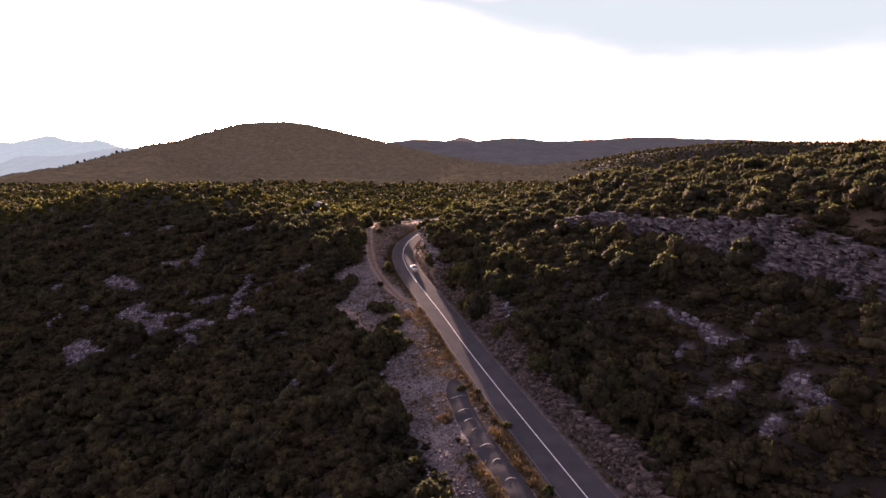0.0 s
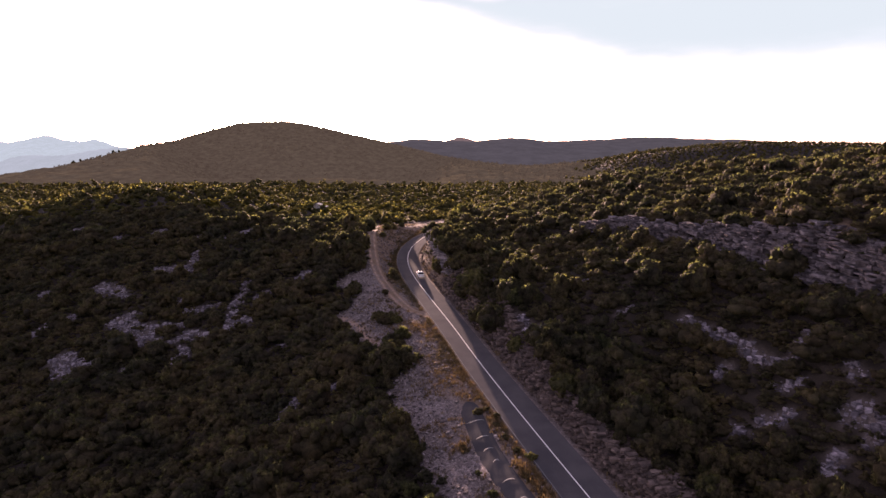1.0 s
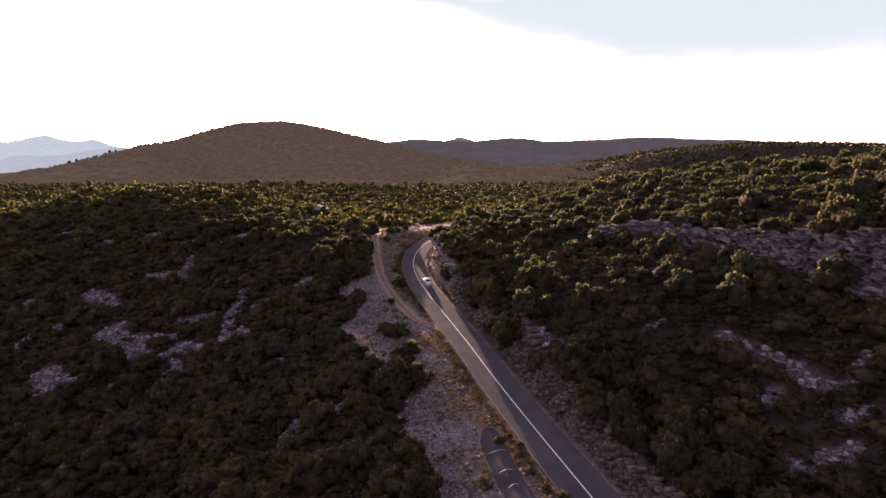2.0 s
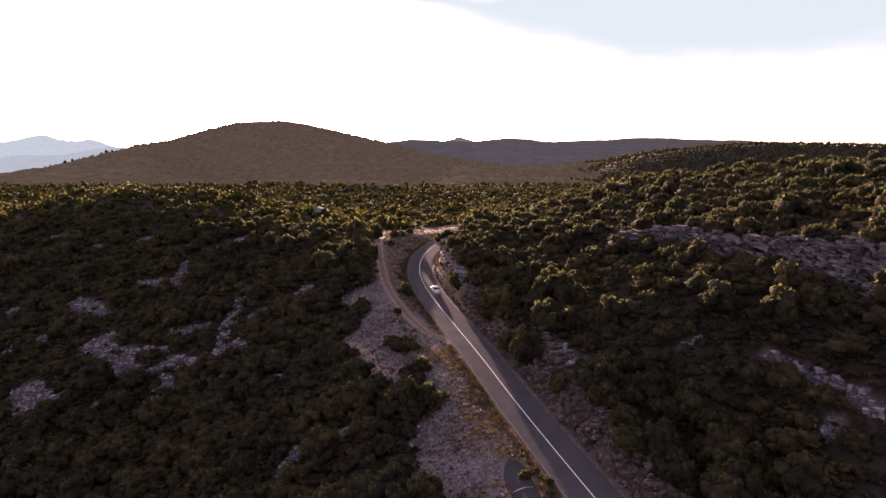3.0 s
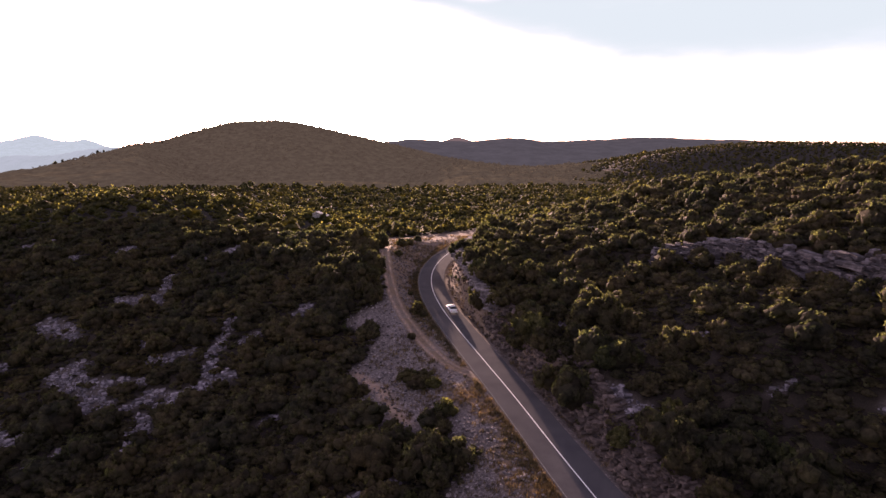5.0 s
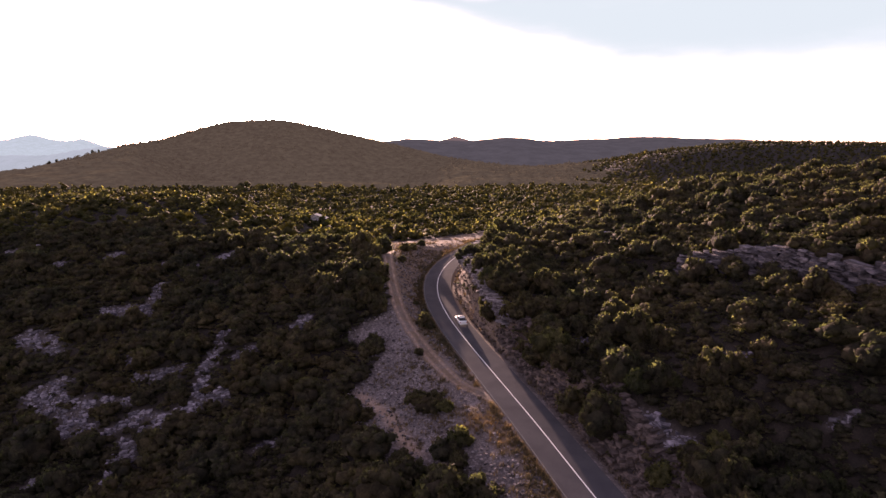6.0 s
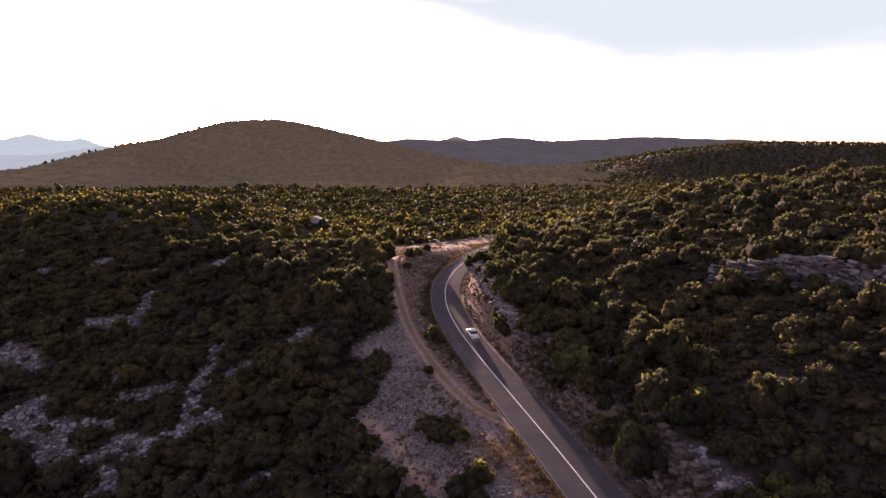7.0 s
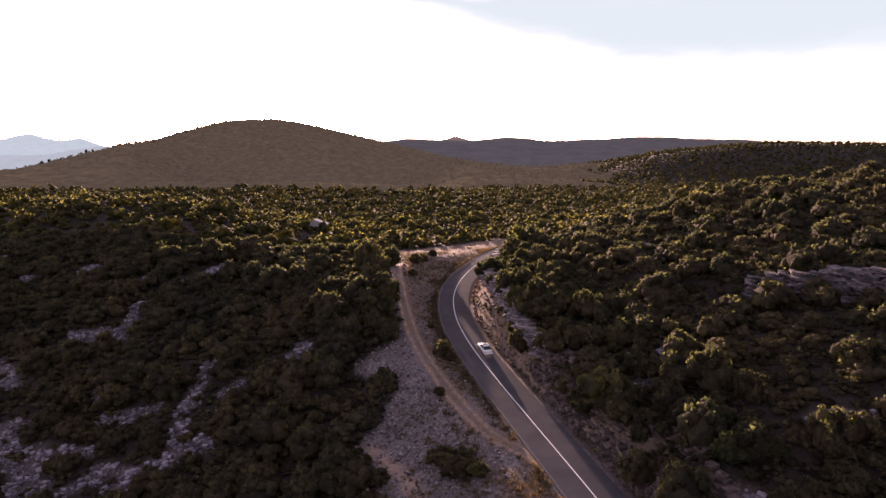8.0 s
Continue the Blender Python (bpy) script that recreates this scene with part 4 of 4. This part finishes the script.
CUT = [(*road_side(y, u), h) for y, u, h in ((240, 11.0, 0.8), (230, 10.6, 1.6), (218, 10.2, 2.4), (208, 9.8, 3.0), (198, 9.4, 3.6), (188, 9.2, 4.2), (178, 9.2, 4.0), (170, 9.2, 2.6), (162, 9.2, 1.2))]
BANK = [(*road_side(y, 8.0 + 0.5 * math.sin(0.21 * y)), 1.4) for y in (164, 156, 148, 140, 132, 124, 116, 108, 100, 92, 84, 76, 68, 60)]
build_outcrop("low cut bank of broken reddish rock beside the road", BANK, tallness, 4, 0.8, 0.66, 0.34, "cut_bank", M_BANK_STONE, 1.5)
build_outcrop("blasted rock face of pale limestone beside the bend", CUT, tallness, 3, 0.7, 0.75, 0.42, "rock_cutting", M_RUBBLE)


# ---------------------------------------------------------------- dry grass
def build_grass():
    r = np.random.RandomState(71)

    def tuft(seed):
        q = np.random.RandomState(seed)
        v, f = [], []
        for k in range(9):
            a, lean = q.rand() * 6.28, 0.25 + 0.5 * q.rand()
            p = 0.25 * q.randn(2)
            d = np.array([math.cos(a), math.sin(a)])
            e = np.array([-d[1], d[0]]) * 0.09
            v += [(*(p - e), 0), (*(p + e), 0), (*(p + d * lean), 0.6 + 0.5 * q.rand())]
            f.append((3 * k, 3 * k + 1, 3 * k + 2))
        return np.array(v), np.array(f)
    tufts = [tuft(k) for k in range(6)]
    ys = 60 + 200 * r.rand(11000)
    lo, hi = verge_left(ys), np.interp(ys, RY, RX) - 3.9 * np.sqrt(1 + np.interp(ys, RY, RS) ** 2)
    x = hi - (hi - lo) * r.rand(11000) ** 1.9
    n = fbm(x, ys, 7, 31)
    u, _ = beside_road(x, ys)
    m = (r.rand(11000) < 0.06 + 0.7 * step(0.46, 0.62, n) + 0.45 * step(-6, -4.5, u)) & ((np.abs(x - np.interp(ys, RY, TX)) > 1.5) | (ys < 140))
    m &= (np.abs(x - np.interp(ys, OLD[:, 0], OLD[:, 1])) > 1.7) | (ys > 101)
    # thin growth on the bank of the uphill side
    yb = 62 + 170 * r.rand(3000)
    xb = np.interp(yb, RY, RX) + (4.4 + (4.5 + bank_wide(yb)) * r.rand(3000)) * np.sqrt(1 + np.interp(yb, RY, RS) ** 2)
    k = r.rand(3000) < step(0.42, 0.6, fbm(xb, yb, 9, 33))
    # taller growth on either side of the old strip
    yo = 58 + 32 * r.rand(900)
    xo = np.interp(yo, OLD[:, 0], OLD[:, 1]) + np.where(r.rand(900) < 0.65, -2.2 - 1.3 * r.rand(900), 2.0 + 0.9 * r.rand(900))
    g = fbm(xo, yo, 3.5, 37) > 0.47
    x, ys = np.concatenate([x[m], xb[k], xo[g]]), np.concatenate([ys[m], yb[k], yo[g]])
    s = 0.3 + 0.5 * r.rand(len(x))
    s[-int(g.sum()):] += 0.25
    me = joined("dry_grass", tufts, x, ys, height(x, ys), s, s * 0.9, r.randint(0, 6, len(x)), 6.28 * r.rand(len(x)), M_DRY)
    tagged(new("dry_grass", me), "sparse orange dry grass beside the road", "grass", kind="stuff")


build_grass()


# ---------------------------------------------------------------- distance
def backdrop_material(name, colour, haze_glow, grain=0.02):
    """A far backdrop whose haze is painted on: an even emission put into its surface."""
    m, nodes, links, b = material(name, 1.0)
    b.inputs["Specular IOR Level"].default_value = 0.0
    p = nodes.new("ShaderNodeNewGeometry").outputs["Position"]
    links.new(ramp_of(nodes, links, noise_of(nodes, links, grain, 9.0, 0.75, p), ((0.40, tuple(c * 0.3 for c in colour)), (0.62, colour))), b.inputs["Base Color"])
    b.inputs["Emission Color"].default_value, b.inputs["Emission Strength"].default_value = (*haze_glow, 1), 1.0
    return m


def range_of_hills(name, nodes, depth, back_by, floor, bumps, mat, label):
    """A far ridge: (x, top) nodes at the given distance, sloping down towards the camera and away."""
    nodes = np.array(nodes, float)
    x = np.arange(nodes[0, 0], nodes[-1, 0], 6.0)
    top, = line_of(nodes, x)
    top = top + bumps * (fbm(x, x * 0, 40, 6) - 0.5) + bumps * 0.5 * (wave(x, x * 0, 9, 8) - 0.5)
    rows = []
    for f in np.linspace(-1, 0.6, 17):
        y = depth + back_by * f
        z = floor + (top - floor) * (1 - abs(f) ** 1.5) + 14 * (fbm(x, x * 0 + y, 130, 4) - 0.5) * abs(f)
        rows.append(np.stack([x, x * 0 + y, z], -1))
    v = np.stack(rows, 1)
    n, k = v.shape[:2]
    idx = np.arange(n * k).reshape(n, k)
    f = np.stack([idx[:-1, :-1], idx[1:, :-1], idx[1:, 1:], idx[:-1, 1:]], -1).reshape(-1, 4)
    tagged(new(name, mesh_of(name, v.reshape(-1, 3), f, mat)), label, "hills", kind="structure")


def build_hill():
    """The rounded hill over a kilometre off, on the low ground sheet."""
    x, y = np.meshgrid(np.arange(-1150, 400, 4.5), np.arange(470, 1450, 6.5), indexing="ij")
    z = height(x, y) + 4.2 * fbm(x, y, 13, 2) + 1.6 * wave(x, y, 5, 3) - 9 * (1 - hill_cover(x, y)) - (1.5 + 2.5 * step(330, 520, -x)) * step(690, 770, y)
    idx = np.arange(x.size).reshape(x.shape)
    f = np.stack([idx[:-1, :-1], idx[1:, :-1], idx[1:, 1:], idx[:-1, 1:]], -1).reshape(-1, 4)
    # haze is painted as even emission on the hill and its scrub
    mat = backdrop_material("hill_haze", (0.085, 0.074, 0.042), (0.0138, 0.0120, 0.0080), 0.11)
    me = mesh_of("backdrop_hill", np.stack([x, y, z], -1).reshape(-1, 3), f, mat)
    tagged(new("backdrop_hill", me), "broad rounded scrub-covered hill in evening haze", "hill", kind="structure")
    x, y, rr = grid_points(-900, 330, 640, 1240, 8.0, 5)
    m = (hill_cover(x, y) > 0.9) & (rr.rand(len(x)) < 0.25 + 0.75 * step(0.42, 0.56, fbm(x, y, 40, 12)))
    x, y = x[m], y[m]
    r = 2.6 + 3.2 * rr.rand(len(x)) ** 2
    crowns = [bush_shape(500 + k, 1, 1, 0.5, 0.8, OCT_V, OCT_F) for k in range(5)]
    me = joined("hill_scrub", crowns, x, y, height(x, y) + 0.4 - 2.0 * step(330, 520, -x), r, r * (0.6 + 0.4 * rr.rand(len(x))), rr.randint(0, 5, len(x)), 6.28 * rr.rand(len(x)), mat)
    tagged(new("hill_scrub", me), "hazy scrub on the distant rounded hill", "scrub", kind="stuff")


build_hill()
# the blue-grey tones and glow of these ranges are painted to stand for haze
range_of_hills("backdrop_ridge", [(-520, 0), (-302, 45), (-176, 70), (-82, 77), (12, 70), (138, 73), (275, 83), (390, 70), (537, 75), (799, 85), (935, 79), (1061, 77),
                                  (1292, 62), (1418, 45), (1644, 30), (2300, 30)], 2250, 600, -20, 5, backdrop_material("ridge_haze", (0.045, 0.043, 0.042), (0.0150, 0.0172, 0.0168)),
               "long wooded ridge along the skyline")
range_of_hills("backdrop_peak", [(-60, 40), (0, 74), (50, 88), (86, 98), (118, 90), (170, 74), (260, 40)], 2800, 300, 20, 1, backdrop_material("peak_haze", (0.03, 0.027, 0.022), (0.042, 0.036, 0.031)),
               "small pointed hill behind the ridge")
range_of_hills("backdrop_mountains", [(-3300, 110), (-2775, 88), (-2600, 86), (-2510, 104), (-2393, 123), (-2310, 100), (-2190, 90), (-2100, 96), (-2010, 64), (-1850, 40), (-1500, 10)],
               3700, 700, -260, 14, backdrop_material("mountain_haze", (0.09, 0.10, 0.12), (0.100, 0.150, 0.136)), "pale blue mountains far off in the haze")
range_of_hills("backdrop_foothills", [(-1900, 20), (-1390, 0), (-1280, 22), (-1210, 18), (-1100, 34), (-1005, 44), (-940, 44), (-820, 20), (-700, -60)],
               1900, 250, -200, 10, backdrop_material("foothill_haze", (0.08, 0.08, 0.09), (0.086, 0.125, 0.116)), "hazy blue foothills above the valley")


# ---------------------------------------------------------------- car
M_WHITE = plain("white_car_paint", (0.78, 0.78, 0.77), 0.3, spread=0.03)
M_GLASS = plain("tinted_car_glass", (0.02, 0.022, 0.026), 0.08, spread=0.1)
M_TYRE = plain("tyre_rubber", (0.025, 0.025, 0.026), 0.85)
M_RIM = plain("grey_alloy", (0.5, 0.5, 0.52), 0.35, 0.9)
M_TRIM = plain("black_plastic", (0.03, 0.03, 0.032), 0.6)
M_RED = plain("red_lamp_glass", (0.38, 0.02, 0.015), 0.2)
M_LAMP = plain("clear_lamp_glass", (0.7, 0.7, 0.68), 0.15)
M_PLATE = plain("number_plate", (0.6, 0.58, 0.5), 0.5)


def loft(sections, points=16, power=4.0):
    """A closed skin through rounded cross-sections (y, half width, low, high)."""
    bm = bmesh.new()
    rings = []
    for y, w, lo, hi in sections:
        ring = []
        for k in range(points):
            a = 2 * math.pi * (k + 0.5) / points
            c, s = math.cos(a), math.sin(a)
            ring.append(bm.verts.new((w * math.copysign(abs(c) ** (2 / power), c), y, (lo + hi) / 2 + (hi - lo) / 2 * math.copysign(abs(s) ** (2 / power), s))))
        rings.append(ring)
    for a, b in zip(rings[:-1], rings[1:]):
        for k in range(points):
            bm.faces.new((a[k], a[(k + 1) % points], b[(k + 1) % points], b[k]))
    bm.faces.new(rings[0])
    bm.faces.new(rings[-1][::-1])
    bmesh.ops.recalc_face_normals(bm, faces=bm.faces)
    for f in bm.faces:
        f.smooth = len(f.verts) == 4
    return bm


def box(x0, x1, y0, y1, z0, z1, bevel=0.02):
    bm = bmesh.new()
    bmesh.ops.create_cube(bm, size=1)
    for v in bm.verts:
        v.co = ((x0 + x1) / 2 + v.co.x * (x1 - x0), (y0 + y1) / 2 + v.co.y * (y1 - y0), (z0 + z1) / 2 + v.co.z * (z1 - z0))
    if bevel:
        bmesh.ops.bevel(bm, geom=bm.edges, offset=bevel, segments=2, affect="EDGES", profile=0.5)
    return bm


def panel(corners, thick):
    """A four-cornered plate of some thickness."""
    bm = bmesh.new()
    p = [Vector(c) for c in corners]
    n = (p[1] - p[0]).cross(p[2] - p[0]).normalized() * thick
    a, b = [bm.verts.new(c) for c in p], [bm.verts.new(c + n) for c in p]
    bm.faces.new(a[::-1]), bm.faces.new(b)
    for k in range(4):
        bm.faces.new((a[k], a[(k + 1) % 4], b[(k + 1) % 4], b[k]))
    bmesh.ops.recalc_face_normals(bm, faces=bm.faces)
    return bm


def drum(x, y, z, radius, wide, segments=24):
    bm = bmesh.new()
    bmesh.ops.create_cone(bm, segments=segments, radius1=radius, radius2=radius, depth=wide, cap_ends=True)
    bmesh.ops.bevel(bm, geom=[e for e in bm.edges if len(e.link_faces) == 2 and any(len(f.verts) > 4 for f in e.link_faces)], offset=0.03, segments=2, affect="EDGES")
    bmesh.ops.transform(bm, verts=bm.verts, matrix=pose(x, y, z, 0, 90, 0))
    return bm


def build_car(y, u):
    s = float(np.interp(y, RY, RS))
    climb = float(np.interp(y + 1, RY, RZ) - np.interp(y - 1, RY, RZ)) / 2
    x, yy = road_side(y, u)
    car = tagged(new("car"), "white four-door saloon car driving on the asphalt road", "car")
    car.matrix_basis = pose(x, yy, float(np.interp(y, RY, RZ)) + 0.025, math.degrees(math.atan(climb)), 0, -math.degrees(math.atan(s)))
    body = part("body", loft(((-2.17, 0.70, 0.42, 0.80), (-2.10, 0.79, 0.32, 0.90), (-1.7, 0.83, 0.24, 0.94), (-0.9, 0.84, 0.22, 0.93), (0.6, 0.84, 0.22, 0.90), (1.2, 0.83, 0.24, 0.88),
                              (1.8, 0.80, 0.26, 0.78), (2.08, 0.76, 0.32, 0.70), (2.16, 0.66, 0.38, 0.62))), M_WHITE, car)
    part("roof", loft(((-0.98, 0.50, 1.35, 1.385), (-0.7, 0.58, 1.35, 1.42), (0.1, 0.59, 1.35, 1.43), (0.42, 0.55, 1.34, 1.40))), M_WHITE, car)
    part("cabin", loft(((-1.52, 0.70, 0.80, 0.93), (-0.95, 0.60, 0.85, 1.34), (0.40, 0.60, 0.85, 1.35), (1.02, 0.72, 0.80, 0.91)), power=5), M_TRIM, car, "dark cabin between the window pillars")
    part("sunroof", box(-0.40, 0.40, -0.35, 0.15, 1.425, 1.438, 0.004), M_GLASS, car, "dark glass sunroof")
    part("windscreen", panel(((-0.60, 1.03, 0.90), (0.60, 1.03, 0.90), (0.50, 0.44, 1.36), (-0.50, 0.44, 1.36)), 0.012), M_GLASS, car)
    part("rear_window", panel(((0.60, -1.54, 0.93), (-0.60, -1.54, 0.93), (-0.49, -0.99, 1.36), (0.49, -0.99, 1.36)), 0.012), M_GLASS, car)
    for side in (-1, 1):
        part("side_window", panel(((side * 0.735, 0.85, 0.93), (side * 0.735, -0.28, 0.93), (side * 0.625, -0.28, 1.34), (side * 0.625, 0.38, 1.34)), side * 0.012), M_GLASS, car)
        part("side_window", panel(((side * 0.735, -0.34, 0.93), (side * 0.735, -1.25, 0.93), (side * 0.625, -0.95, 1.34), (side * 0.625, -0.34, 1.34)), side * 0.012), M_GLASS, car)
        for y0 in (0.62, -0.31, -1.12):
            part("pillar", panel(((side * 0.755, y0 + 0.04 + 0.22 * (y0 > 0), 0.90), (side * 0.755, y0 - 0.05 + 0.22 * (y0 > 0), 0.90),
                                  (side * 0.63, y0 - 0.05 - 0.25 * (y0 > 0) + 0.16 * (y0 < -1), 1.36), (side * 0.63, y0 + 0.04 - 0.25 * (y0 > 0) + 0.16 * (y0 < -1), 1.36)), side * 0.02), M_WHITE, car)
        part("tail_light", box(side * 0.68 - 0.12, side * 0.68 + 0.12, -2.20, -2.08, 0.64, 0.82), M_RED, body, "red tail light")
        part("headlight", box(side * 0.56 - 0.15, side * 0.56 + 0.15, 2.06, 2.15, 0.52, 0.66), M_LAMP, body, "clear glass headlight")
        part("mirror", box(side * 0.90 - 0.09, side * 0.90 + 0.09, 0.66, 0.78, 0.90, 1.03), M_WHITE, car)
        part("door_handle", box(side * 0.845 - 0.012, side * 0.845 + 0.012, -0.25, -0.08, 0.74, 0.77, 0.004), M_TRIM, body, "black door handle")
        part("sill_strip", box(side * 0.845 - 0.01, side * 0.845 + 0.01, -1.1, 1.0, 0.50, 0.56, 0.004), M_TRIM, body, "black rubbing strip")
        for wy in (-1.28, 1.30):
            wheel = part("wheel", drum(side * 0.74, wy, 0.30, 0.30, 0.20), M_TYRE, car, "black rubber tyre")
            part("rim", drum(side * 0.80, wy, 0.30, 0.19, 0.10, 16), M_RIM, wheel, "grey alloy rim")
    part("rear_bumper", box(-0.80, 0.80, -2.26, -2.10, 0.34, 0.52, 0.05), M_WHITE, body)
    part("front_bumper", box(-0.78, 0.78, 2.06, 2.22, 0.30, 0.48, 0.05), M_WHITE, body)
    part("number_plate", box(-0.26, 0.26, -2.215, -2.185, 0.60, 0.71, 0.004), M_PLATE, body, "plain pale number plate")
    part("bootlid_edge", box(-0.66, 0.66, -2.16, -2.10, 0.88, 0.93, 0.015), M_WHITE, body)


build_car(175.0, 1.75)


# ---------------------------------------------------------------- hut in the scrub
M_ROOF = plain("pale_roof_sheet", (0.42, 0.40, 0.38), 0.95, scale=1.0)
# wall colour is lightened to imitate haze over the stone
M_STONE_WALL = plain("dry_stone_wall", (0.34, 0.31, 0.30), 0.95, scale=2.5, spread=0.45)


def build_hut(x, y):
    z = float(height(x, y))
    hut = tagged(new("hut"), "small stone hut with a pale sheet roof among shrubs", "hut")
    hut.matrix_basis = pose(x, y, z - 0.3, 0, 0, -8)
    wall = part("wall", box(-2.4, 3.4, -1.5, 1.5, -2.6, 2.6, 0.03), M_STONE_WALL, hut)
    part("gable", panel(((-2.4, -1.5, 2.6), (3.4, -1.5, 2.6), (3.3, -1.5, 2.75), (-0.7, -1.5, 4.1)), -3.0), M_STONE_WALL, hut)
    part("door", box(0.6, 1.6, -1.56, -1.49, 0, 2.0, 0.01), M_BARK, wall, "dark plank door")
    part("window", box(-1.7, -0.8, -1.55, -1.49, 1.0, 1.9, 0.01), M_GLASS, wall, "small dark window")
    part("roof", panel(((-0.8, -1.8, 4.25), (3.9, -1.8, 2.65), (3.9, 1.8, 2.65), (-0.8, 1.8, 4.25)), 0.12), M_ROOF, hut)
    part("roof", panel(((-2.9, -1.8, 2.95), (-0.82, -1.8, 4.25), (-0.82, 1.8, 4.25), (-2.9, 1.8, 2.95)), 0.12), M_ROOF, hut)


build_hut(-59.4, 286.0)
